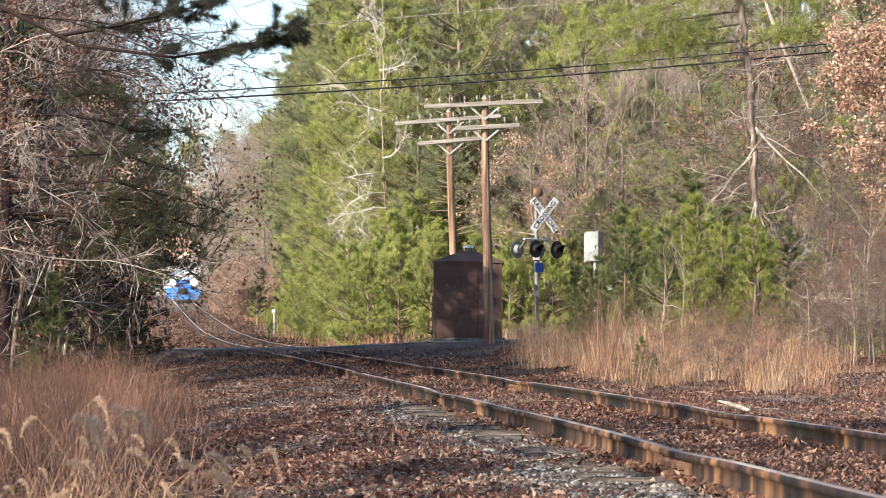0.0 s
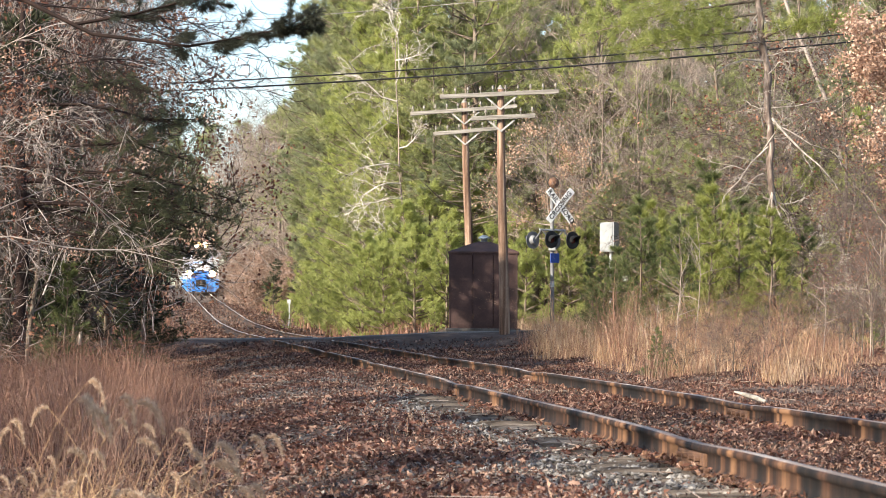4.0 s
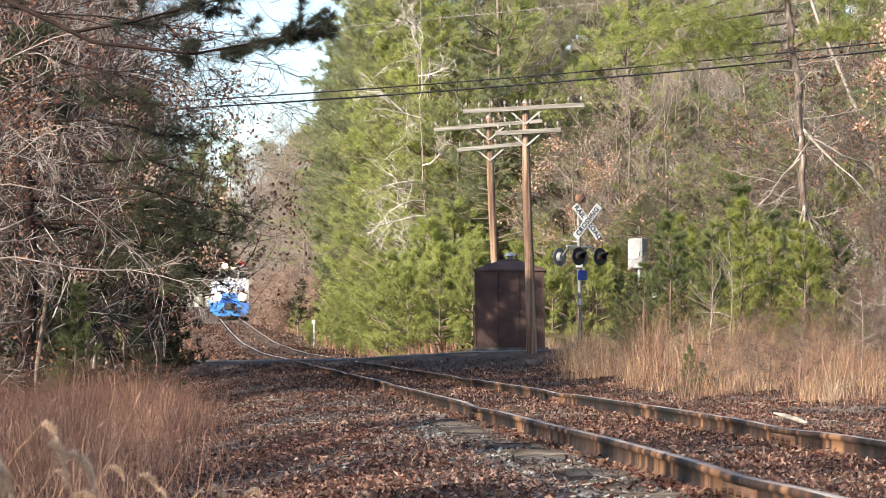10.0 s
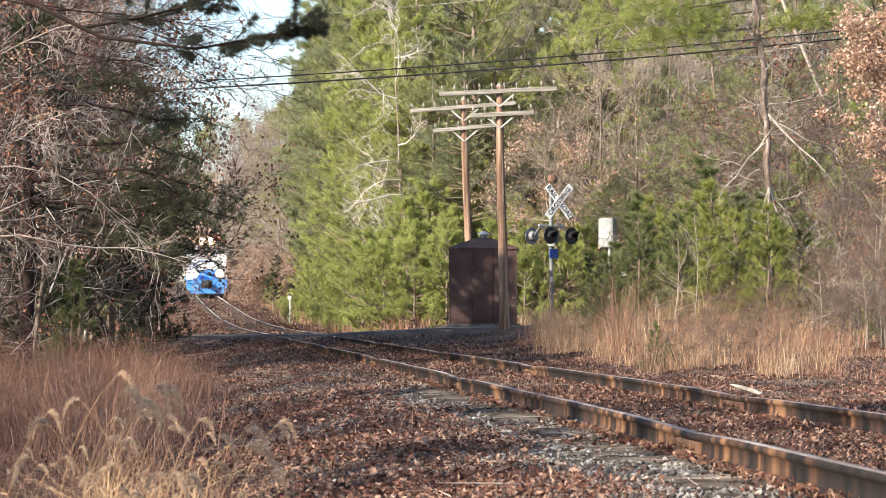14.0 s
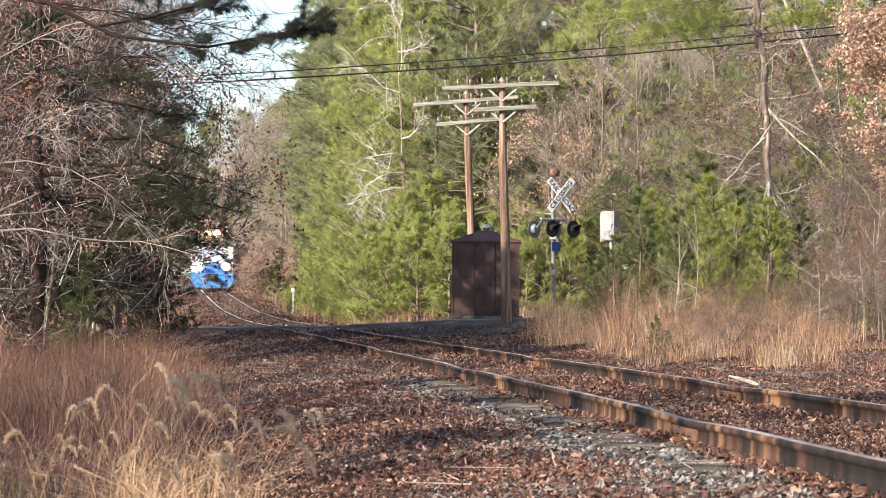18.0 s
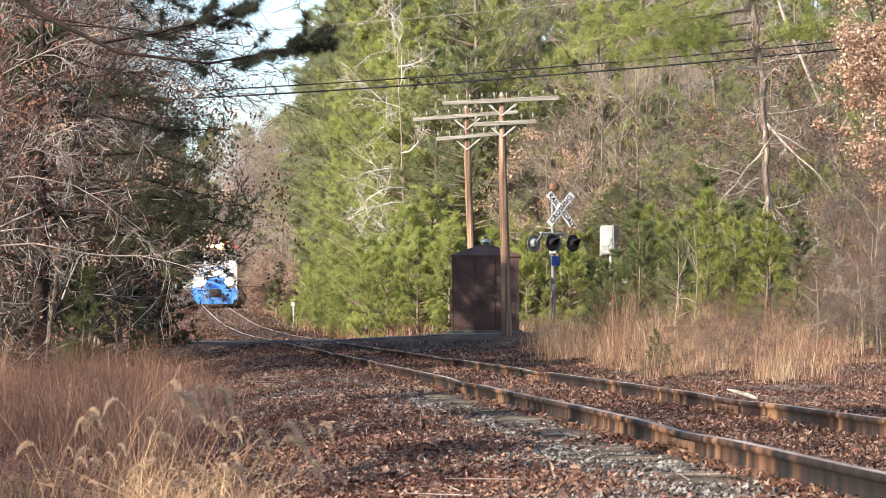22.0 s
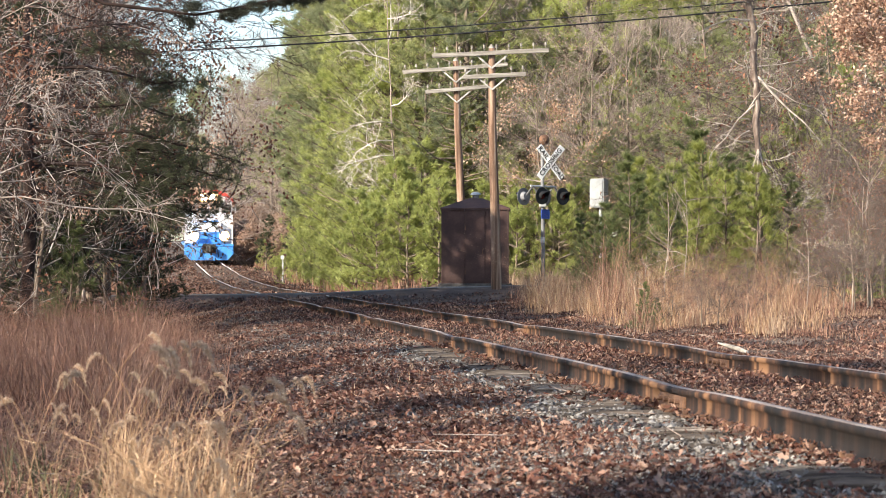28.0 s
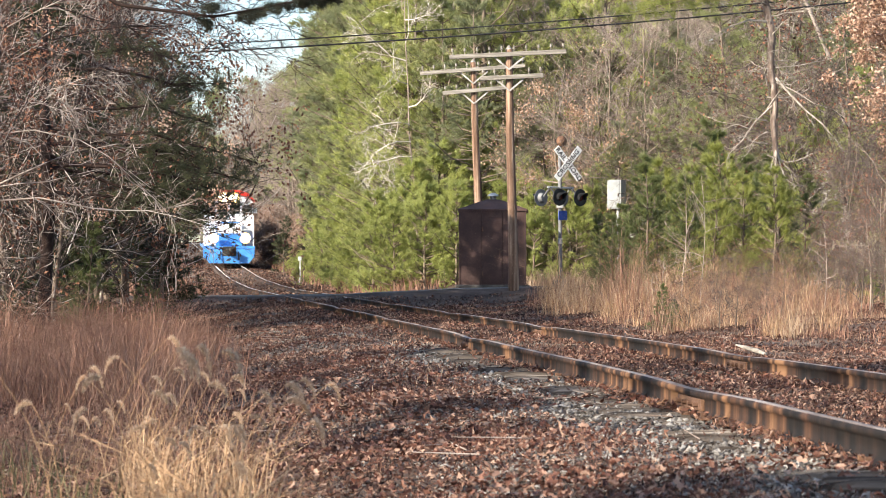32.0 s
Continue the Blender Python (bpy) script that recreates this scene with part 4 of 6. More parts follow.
def young_pine(seed, H, reach, material):
    """A young pine: a leader, whorls of upswept boughs, and bottlebrush needles on every shoot."""
    rng = np.random.default_rng(seed)
    t, c = Geo(), Geo()
    zs = np.linspace(-0.2, H, 8)
    ax = np.stack([0.05 * np.sin(zs * 1.7 + seed), 0.04 * np.sin(zs * 1.3 + 2 * seed), zs], 1)
    t.tube(ax, 0.045 * (1 - 0.85 * np.clip(zs, 0, H) / H), 7)
    p0, p1 = [], []
    tiers = int(H / 0.30)
    for i in range(tiers):
        f = (i + 0.3) / tiers
        z = H * f
        o = np.array([np.interp(z, zs, ax[:, 0]), np.interp(z, zs, ax[:, 1]), z])
        for j in range(int(rng.integers(4, 7))):
            a = rng.uniform(0, 6.28)
            L = reach * ((1 - f) ** 0.7 * 0.95 + 0.10) * rng.uniform(0.55, 1.2)
            w = np.array([math.cos(a), math.sin(a), 0.25 + 0.7 * f + rng.normal() * 0.12])
            e = o + w / np.linalg.norm(w) * L
            m = (o + e) / 2 - [0, 0, 0.06 * L]
            t.segs(o, m, 0.014, 0.010, 4)
            t.segs(m, e, 0.010, 0.004, 4)
            p0.append(m * 0.6 + o * 0.4)
            p1.append(e)
            for k in range(int(rng.integers(2, 5))):
                b = m + (e - m) * rng.uniform(-0.3, 0.8)
                v = (e - o) / L + rng.normal(size=3) * 0.55 + [0, 0, 0.25]
                q = b + v / np.linalg.norm(v) * L * rng.uniform(0.22, 0.42)
                p0.append(b)
                p1.append(q)
    p0.append(ax[-2])
    p1.append(ax[-1] + [0, 0, 0.12])
    p0, p1 = np.array(p0), np.array(p1)
    t.segs(p0, p1, 0.006, 0.003, 3)
    n = 62
    u = rng.uniform(0.15, 1.03, (len(p0), n, 1))
    C = (p0[:, None] + (p1 - p0)[:, None] * u).reshape(-1, 3)
    D = unit(np.repeat(unit(p1 - p0), n, 0) * 0.9 + rng.normal(size=C.shape) * 0.65 + [0, 0, 0.15])
    c.spikes(C, D * (0.17 * rng.uniform(0.6, 1.2, len(C)))[:, None], 0.011, rng)
    a, b = t.mesh("trunk"), c.mesh("crown")
    a.materials.append(M["bark"])
    b.materials.append(M[material])
    return a, b


def bare(seed, H, r, counts, material="twig", spread=0.85, up=0.2, ratio=0.56, leaves=0, leaf="oakleaf", leaf_size=0.09, first=7, low=0.25, sway=(0, 0)):
    """A leafless or brown-leaved broadleaf. Gives its meshes."""
    rng = np.random.default_rng(seed)
    g, lf = Geo(), Geo()
    zs = np.linspace(-0.3, H, 9)
    lean = rng.normal(size=2) * 0.04 * H + np.array(sway)
    ax = np.stack([lean[0] * np.clip(zs / H, 0, 1) ** 1.5 + 0.022 * H * np.sin(zs * 7 / H + seed), lean[1] * np.clip(zs / H, 0, 1) ** 1.5, zs], 1)
    tr = Geo()
    tr.tube(ax, r * (1 - 0.88 * np.clip(zs, 0, H) / H), 7)
    h = H * (low + (0.98 - low) * rng.uniform(0, 1, first))
    s = np.stack([np.interp(h, zs, ax[:, i]) for i in range(3)], 1)
    az = rng.uniform(0, 2 * np.pi, first)
    w = np.stack([np.cos(az), np.sin(az), 0.25 + rng.uniform(0, 0.6, first)], 1)
    w[:, :2] += np.array(sway) * 0.12
    tips, ways = grow(g, rng, s, w, 0.48 * H * (1.05 - h / H * 0.7), r * 0.42 * (1.1 - h / H * 0.8), counts, ratio, spread, up)
    out = [tr.mesh("trunk"), g.mesh("branchwork")]
    out[0].materials.append(M["bark"])
    out[1].materials.append(M[material])
    if leaves:
        n = max(1, int(len(tips) * leaves * 1.7))
        i = rng.integers(0, len(tips), n)
        # leaves hang in bunches
        keep = np.sin(tips[i, 0] * 2.1 + seed) * np.sin(tips[i, 2] * 1.7) + rng.normal(size=n) * 0.20 > 0.12
        c = tips[i][keep] + rng.normal(size=(keep.sum(), 3)) * leaf_size * 1.2 - [0, 0, leaf_size * 0.5]
        lf.leaves(c, leaf_size, rng)
        out.append(lf.mesh("foliage"))
        out[2].materials.append(M[leaf])
    return out


def plant(name, meshes, parts, m, label, category, group):
    ob = empty(name, m, label, category, group)
    for me, p in zip(meshes, parts):
        part(p, me, "bark", ob)
    return ob


def at(x, y, size=1.0, turn=0.0, sink=0.0):
    return Matrix.Translation((x, y, float(land(x, y)) - sink)) @ Matrix.Rotation(turn, 4, 'Z') @ Matrix.Scale(size, 4)


rnd = random.Random(21)
PINES = [conifer(30 + i, 12.5, 0.8 + 0.7 * i, 3.0, 92, 9, 40, 0.21, 0.019, 0.13, material="needle" if i < 2 else "greyneedle") for i in range(4)]
CEDARS = [conifer(50 + i, 11.0, 0.1, 2.4, 130, 8, 38, 0.19, 0.019, 0.11, droop=0.0, material="cedar") for i in range(3)]
TALL = [conifer(70 + i, 17.0, 5.0, 3.4, 66, 13, 26, 0.26, 0.026, 0.16) for i in range(2)]
FAR = [conifer(90 + i, 12.5, 0.6, 2.9, 55, 8, 10, 0.5, 0.085, 0.15) for i in range(2)]
YOUNG = [young_pine(110, 3.9, 1.15, "youngdark"), young_pine(111, 3.6, 1.25, "young"), young_pine(112, 3.3, 1.2, "young"), young_pine(113, 3.7, 1.05, "youngdark")]
BARES = [bare(130 + i, 11.5, 0.10, (6, 6, 4), first=10, material="beige", low=0.10) for i in range(3)]
OAKS = [bare(150 + i, 9.5, 0.10, (6, 5, 4), first=9, low=0.12, leaves=3.4, leaf_size=0.12) for i in range(2)]
SCRUB = [bare(160 + i, 9.5, 0.09, (6, 6, 4), first=10, low=0.06, leaves=0.35, leaf_size=0.10) for i in range(2)]
FARBARE = [bare(170 + i, 12.0, 0.10, (5, 5, 4), first=12, material="farbeige", low=0.04, up=0.06, spread=1.1) for i in range(2)]
BUSH = [conifer(190 + i, 3.4, 0.05, 1.35, 60, 9, 30, 0.16, 0.016, 0.05, droop=-0.1, material="cedar") for i in range(3)]
PALE = [bare(180 + i, 4.0, 0.035, (5, 3, 2), first=9, material="pale", low=0.35, up=0.0, ratio=0.6, sway=(-0.9, -0.2)) for i in range(2)]

KINDS = {
    "pine": ("pine_tree", PINES, ("trunk", "crown"), "green pine in winter sun at the wood's edge", "pine tree", "pines of the wood"),
    "cedar": ("cedar_tree", CEDARS, ("trunk", "crown"), "bright yellow-green bushy conifer branched to the ground", "conifer", "conifers along the line"),
    "tall": ("tall_pine", TALL, ("trunk", "crown"), "tall pine with a bare lower trunk", "pine tree", "pines of the wood"),
    "far": ("pine_tree", FAR, ("trunk", "crown"), "green pine far down the line", "pine tree", "pines of the wood"),
    "young": ("young_pine", YOUNG, ("trunk", "crown"), "bushy green young pine among dry grass", "young pine", "young pines"),
    "bare": ("bare_tree", BARES, ("trunk", "branchwork"), "leafless grey-brown broadleaf tree", "bare tree", "bare trees of the wood"),
    "oak": ("oak_tree", OAKS, ("trunk", "branchwork", "foliage"), "oak still hung with dry brown leaves", "oak tree", "oaks of the wood"),
    "scrub": ("scrub_oak", SCRUB, ("trunk", "branchwork", "foliage"), "grey bare scrub oak with a few dry leaves", "oak tree", "oaks of the wood"),
    "farbare": ("bare_tree", FARBARE, ("trunk", "branchwork"), "leafless brown tree far down the line", "bare tree", "bare trees of the wood"),
    "bush": ("bushy_conifer", BUSH, ("trunk", "crown"), "low bushy yellow-green conifer beside the line", "conifer", "low conifers"),
    "pale": ("dead_sapling", PALE, ("trunk", "branchwork"), "pale bleached leafless small tree before green conifers", "dead tree", "bleached small trees"),
}
FIRST = {}


def put(kind, x, y, size=1.0, which=None):
    name, pool, parts, label, cat, group = KINDS[kind]
    i = rnd.randrange(len(pool)) if which is None else which
    m = at(x, y, size * rnd.uniform(0.92, 1.08), rnd.uniform(0, 6.28), 0.05)
    if (kind, i) not in FIRST:
        FIRST[kind, i] = plant(name, pool[i], parts, m, label, cat, group)
        return FIRST[kind, i]
    src = FIRST[kind, i]
    ob = copy_thing(src, m)
    ob.matrix_basis = m
    return ob


# ---- the wood on the sunny side ----
def sunny_wood():
    # front rank along the line beyond the crossing
    y = 84.0
    while y < 150:
        d = float(np.interp(y, (84, 90, 113, 130, 150), (6.7, 4.8, 5.0, 5.8, 6.8))) + rnd.uniform(-0.3, 0.6)
        put(rnd.choice(("cedar", "cedar", "pine") if y < 97 else ("cedar", "pine", "pine") if y < 112 else ("pine", "cedar", "pine")), float(line_x(y)) + d, y, rnd.uniform(1.0, 1.2) * (0.72 if y < 90 else 1 if y < 95 else 1.16))
        if y < 130:
            put("bush", float(line_x(y)) + d - 1.4 + rnd.uniform(-0.2, 0.3), y + 1.2, rnd.uniform(0.5, 1.05))
        y += rnd.uniform(1.6, 2.4)
    y = 150.0
    while y < 260:
        put(rnd.choice(("far", "farbare", "farbare", "farbare")), float(line_x(y)) + 4.9 + rnd.uniform(-0.6, 1.2), y, rnd.uniform(0.95, 1.2))
        y += rnd.uniform(2.2, 3.4)
    # deeper ranks
    y = 88.0
    while y < 190:
        for d in ((8.0, 12.0) if y < 125 else (8.5,)):
            kind = rnd.choice(("pine", "pine", "cedar", "cedar") if y < 120 else ("far", "farbare", "far"))
            put(kind, float(line_x(y)) + d + rnd.uniform(-1.4, 1.4), y + rnd.uniform(-1.5, 1.5), rnd.uniform(1.05, 1.3))
        y += rnd.uniform(3.4, 4.6) if y < 120 else 6.5
    # behind the hut and the signal
    for x, yy, k, s in ((-2.6, 81.5, "bush", 0.95), (-1.9, 80.6, "bush", 0.85), (-0.9, 80.2, "bush", 0.95), (0.1, 79.6, "bush", 1.0), (2.6, 79.8, "bush", 0.95), (3.9, 79.4, "bush", 0.8), (4.4, 80.8, "bush", 1.0), (-1.2, 83, "bush", 1.15), (-0.4, 84, "bush", 1.34), (0.6, 85, "bush", 1.47), (1.5, 82, "bush", 0.90), (2.4, 83.5, "bush", 1.15), (3.3, 82.5, "bush", 0.96), (3.9, 84, "bush", 1.15), (4.6, 85, "scrub", 0.85), (6.0, 87, "scrub", 0.95), (3.2, 87, "pine", 0.62),
                        (5.4, 81.4, "pine", 0.42), (6.7, 80.6, "pine", 0.46), (8.0, 81.2, "pine", 0.52), (5.4, 83.5, "bush", 1.44), (6.8, 84, "pine", 0.58), (8.0, 88, "bare", 1.0), (9.5, 86, "pine", 0.75), (10.5, 90, "bare", 1.1), (12.5, 88, "bare", 1.05), (7.2, 91, "bare", 1.2), (5.2, 90, "bare", 1.15), (2.4, 91, "bare", 1.0), (9.0, 92, "bare", 1.2),
                        (11.5, 94, "pine", 1.15), (14.0, 94, "pine", 1.1), (8.0, 96, "pine", 1.2), (5.5, 97, "pine", 1.2), (15.5, 100, "tall", 1.0), (9.0, 102, "tall", 1.0), (3.0, 97, "pine", 1.1), (13.5, 102, "pine", 1.2), (6.0, 104, "pine", 1.25), (0.5, 99, "pine", 1.1), (11.0, 99, "bare", 1.2),
                        (16.5, 90, "bare", 1.0), (18.5, 98, "pine", 1.1), (2.0, 104, "pine", 1.2), (10.0, 108, "pine", 1.3), (17.0, 108, "tall", 1.1), (13, 112, "pine", 1.3), (20, 110, "pine", 1.3), (7, 113, "pine", 1.3), (16, 97, "bare", 1.1)):
        put(k, x, yy, s)
    for k in range(20):
        put("pine" if k % 4 == 2 else rnd.choice(("bare", "scrub")), 3.6 + 0.62 * k + rnd.uniform(-0.3, 0.3), 83.5 + rnd.uniform(0, 4), rnd.uniform(0.62, 0.95))
    for x, yy, k in ((-1.0, 91, "cedar"), (0.4, 92, "pine"), (1.8, 90, "cedar"), (3.0, 92, "bare"), (4.2, 91, "bare"), (-2.6, 96, "cedar")):
        put(k, x, yy, rnd.uniform(1.05, 1.25))
    for x, yy in ((-3.0, 104), (-1.0, 108), (1.0, 104), (-4.6, 113), (3.4, 109)):
        put("tall", x, yy, 1.05)
    for k in range(22):
        put(rnd.choice(("far", "farbare", "farbare")), 1.5 + 1.15 * k + rnd.uniform(-0.4, 0.4), 119 + rnd.uniform(0, 9), rnd.uniform(1.5, 1.8))
    for x, yy, s in ((3.75, 81.5, 0.64), (4.3, 82.4, 0.55)):
        put("oak", x, yy, s)
    put("bush", -6.9, 110.3, 0.26)
    # brush between the line and the trees
    y = 76.0
    while y < 150:
        put("bush", float(line_x(y)) + 3.3 + rnd.uniform(-0.4, 0.6) + (1.6 if y < 80 else 0), y, rnd.uniform(0.2, 0.5))
        y += rnd.uniform(1.6, 2.6)
    # nearer, by the dry grass
    for x, yy, k, s in ((12.4, 72, "pine", 0.95), (8.6, 78, "pine", 0.8), (10.9, 80, "pine", 1.0), (13.0, 66, "scrub", 0.8), (13.6, 78, "pine", 1.0), (11.6, 70, "cedar", 0.6), (10.2, 70, "bush", 1.44), (12.0, 64, "cedar", 0.55), (9.4, 63, "pale", 0.8), (14.5, 70, "pine", 0.9), (7.7, 47, "pale", 0.4)):
        put(k, x, yy, s)
    for x, yy, size, which in ((3.62, 61.6, 0.42, 0), (3.95, 62.4, 0.62, 3), (4.15, 61.0, 0.62, 3), (4.65, 60.0, 0.95, 0), (5.0, 61.5, 0.85, 3), (5.45, 58.5, 0.80, 0), (5.75, 60.5, 0.98, 1), (6.05, 57.6, 0.72, 2), (6.35, 59.5, 1.06, 1), (6.75, 58.2, 0.84, 2), (7.05, 60.6, 1.0, 3),
                               (7.35, 57.2, 0.86, 1), (7.75, 59.2, 0.93, 2), (8.2, 58.0, 0.70, 0), (5.3, 64, 0.95, 1), (6.6, 64, 1.1, 0), (8.0, 63, 1.05, 3), (9.0, 59, 0.6, 1), (9.4, 55, 0.46, 1), (9.9, 53, 0.5, 3), (4.0, 68.5, 0.55, 0), (4.4, 58.6, 0.42, 0),
                               (4.02, 47.0, 0.16, 0), (3.22, 38.4, 0.20, 0), (3.40, 38.2, 0.15, 3), (8.6, 50, 0.3, 0)):
        put("young", x, yy, size, which)


sunny_wood()


def bleached_tree():
    """A dead tree before the conifers; its bleached limbs spread in fans towards the line."""
    rng = np.random.default_rng(88)
    x0, y0 = -1.55, 86.0
    t = empty("dead_tree", at(x0, y0), "dead tree with bleached limbs spread in fans before green conifers", "dead tree")
    g = Geo()
    zs = np.linspace(-0.3, 12.5, 10)
    g.tube(np.stack([0.12 * np.sin(0.5 * zs) + 0.05 * np.sin(1.9 * zs), 0 * zs, zs], 1), 0.040 - 0.0026 * zs, 7)
    part("trunk", g, "twig", t)
    for z, out, tilt, size in ((10.9, -0.4, 0.5, 1.3), (10.2, -0.9, 0.2, 1.5), (8.4, -1.0, 0.30, 2.2), (7.8, -1.0, 0.05, 2.3), (7.0, -1.0, -0.1, 2.0), (5.6, -1.0, 0.20, 2.2), (5.0, -1.0, -0.02, 2.4), (4.5, -1.0, -0.1, 2.1), (3.3, -1.0, 0.15, 1.8), (2.8, -0.9, 0.0, 1.7), (6.2, 0.9, 0.25, 1.3), (9.2, 0.8, 0.3, 1.4)):
        g = Geo()
        o = np.array((0.12 * math.sin(0.5 * z), -0.05, z))
        grow(g, rng, o, (out * 0.8, rng.uniform(-1.2, -0.7), tilt), size * rng.uniform(0.85, 1.05), 0.024, (8, 5, 2), 0.52, 0.85, 0.08, 4, 0.36)
        part("dead_limb", g, "pale", t, "bleached forking limb")


bleached_tree()

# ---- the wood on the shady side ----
THICK = [bare(200 + i, 7.0, 0.07, (7, 7, 4), material="dappletwig", first=15, low=0.20, spread=0.9, up=0.03, ratio=0.56, leaves=1.1, leaf="redleaf", leaf_size=0.075, sway=(0.9, -0.3)) for i in range(3)]
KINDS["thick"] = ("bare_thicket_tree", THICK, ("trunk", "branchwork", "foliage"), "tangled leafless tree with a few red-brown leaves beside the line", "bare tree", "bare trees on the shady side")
DARK = [conifer(230 + i, 9.0, 0.3, 2.5, 60, 12, 8, 0.34, 0.07, 0.13, material="shadyneedle") for i in range(2)]
KINDS["dark"] = ("shaded_pine", DARK, ("trunk", "crown"), "pine beside the line, its green darkened to look shaded", "pine tree", "pines on the shady side")
RUSSET = [bare(250 + i, 8.5, 0.09, (5, 5, 3), material="dappletwig", first=11, low=0.04, leaves=6.0, leaf="russetleaf", leaf_size=0.10) for i in range(2)]
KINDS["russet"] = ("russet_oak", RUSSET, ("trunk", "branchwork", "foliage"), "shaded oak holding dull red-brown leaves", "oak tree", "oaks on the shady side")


def shady_wood():
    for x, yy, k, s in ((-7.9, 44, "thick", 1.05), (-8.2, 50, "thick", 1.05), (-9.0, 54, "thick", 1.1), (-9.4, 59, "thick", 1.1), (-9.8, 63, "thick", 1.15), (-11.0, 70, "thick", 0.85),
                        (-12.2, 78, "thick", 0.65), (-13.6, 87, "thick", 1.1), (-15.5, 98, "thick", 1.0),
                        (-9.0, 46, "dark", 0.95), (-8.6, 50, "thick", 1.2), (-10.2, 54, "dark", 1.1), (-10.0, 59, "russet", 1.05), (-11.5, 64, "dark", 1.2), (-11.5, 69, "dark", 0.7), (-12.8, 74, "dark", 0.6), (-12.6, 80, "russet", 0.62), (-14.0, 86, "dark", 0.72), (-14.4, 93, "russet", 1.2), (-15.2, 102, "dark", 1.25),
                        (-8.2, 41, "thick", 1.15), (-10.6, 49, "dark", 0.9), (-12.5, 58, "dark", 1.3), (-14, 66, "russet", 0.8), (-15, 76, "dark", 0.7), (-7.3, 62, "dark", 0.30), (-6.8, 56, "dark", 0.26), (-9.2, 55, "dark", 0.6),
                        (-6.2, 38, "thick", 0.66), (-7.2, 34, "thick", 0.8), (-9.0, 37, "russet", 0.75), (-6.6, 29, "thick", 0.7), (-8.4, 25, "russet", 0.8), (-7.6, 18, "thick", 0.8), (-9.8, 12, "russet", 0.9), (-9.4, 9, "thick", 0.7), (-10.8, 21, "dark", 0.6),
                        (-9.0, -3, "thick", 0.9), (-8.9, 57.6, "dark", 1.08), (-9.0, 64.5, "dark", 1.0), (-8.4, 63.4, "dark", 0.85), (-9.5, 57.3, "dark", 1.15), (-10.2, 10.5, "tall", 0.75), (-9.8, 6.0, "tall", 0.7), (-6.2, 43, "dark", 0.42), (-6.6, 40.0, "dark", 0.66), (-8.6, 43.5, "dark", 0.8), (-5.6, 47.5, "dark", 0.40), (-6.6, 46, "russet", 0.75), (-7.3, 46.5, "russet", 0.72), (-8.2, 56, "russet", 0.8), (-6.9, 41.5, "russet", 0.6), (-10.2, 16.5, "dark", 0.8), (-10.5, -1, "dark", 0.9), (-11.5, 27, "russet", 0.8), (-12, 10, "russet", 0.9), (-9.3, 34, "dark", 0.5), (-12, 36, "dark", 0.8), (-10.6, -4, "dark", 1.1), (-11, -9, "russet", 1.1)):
        put(k, x, yy, s)
    y = 108.0
    while y < 260:
        put(rnd.choice(("farbare", "farbare", "far")), float(line_x(y)) - 15 - rnd.uniform(0, 2.5), y, rnd.uniform(0.6, 0.75))
        put("bush", float(line_x(y)) - 5.0 - rnd.uniform(0, 3), y, rnd.uniform(0.5, 0.9))
        y += rnd.uniform(4, 6)
    # the line bends away behind a bank of woods
    for k in range(40):
        yy = 262 + rnd.uniform(0, 24)
        put(rnd.choice(("far", "farbare", "farbare")), float(line_x(262)) - 20 + 1.0 * k, yy, rnd.uniform(1.15, 1.5))
    for x, yy, s in ((-5.6, 38, 0.48), (-6.1, 40, 0.5), (-5.1, 41, 0.34)):
        put("young", x, yy, s, 0)


BRUSH = [bare(290, 7.0, 0.07, (7, 7, 4), material="brushtwig", first=14, low=0.05, spread=1.0, up=-0.04, ratio=0.6, leaves=0.5, leaf="redleaf", leaf_size=0.09)]
KINDS["brush"] = ("bare_thicket_tree", BRUSH, ("trunk", "branchwork", "foliage"), "tangled dark leafless small tree behind dry grass", "bare tree", "bare trees on the sunny side")
shady_wood()
BRAMBLE = [bare(295 + i, 7.0, 0.07, (6, 6, 3), material="brushtwig", first=14, low=0.03, spread=0.9, up=0.05, ratio=0.55, leaves=4.5, leaf="brambleleaf", leaf_size=0.26) for i in range(2)]
KINDS["bramble"] = ("brown_bush", BRAMBLE, ("trunk", "branchwork", "foliage"), "dense brown withered bush beside the line", "bush", "withered bushes along the line")
for _k in range(74):
    _y = 132 + 1.3 * _k + rnd.uniform(-0.4, 0.4)
    put("bramble", float(line_x(_y)) + (4.7 if _y < 151 else 3.1) + rnd.uniform(0, 0.9), _y, rnd.uniform(0.36, 0.5))
    if _k % 2:
        put("farbare", float(line_x(_y)) + 5.8 + rnd.uniform(0, 2.4), _y + 1, rnd.uniform(0.55, 0.95))
# small dark pine added at y 139 in place of the locomotive's shadow
put("dark", float(line_x(139)) + 2.9, 139, 0.36)
put("dark", float(line_x(131)) + 3.9, 131, 0.34)
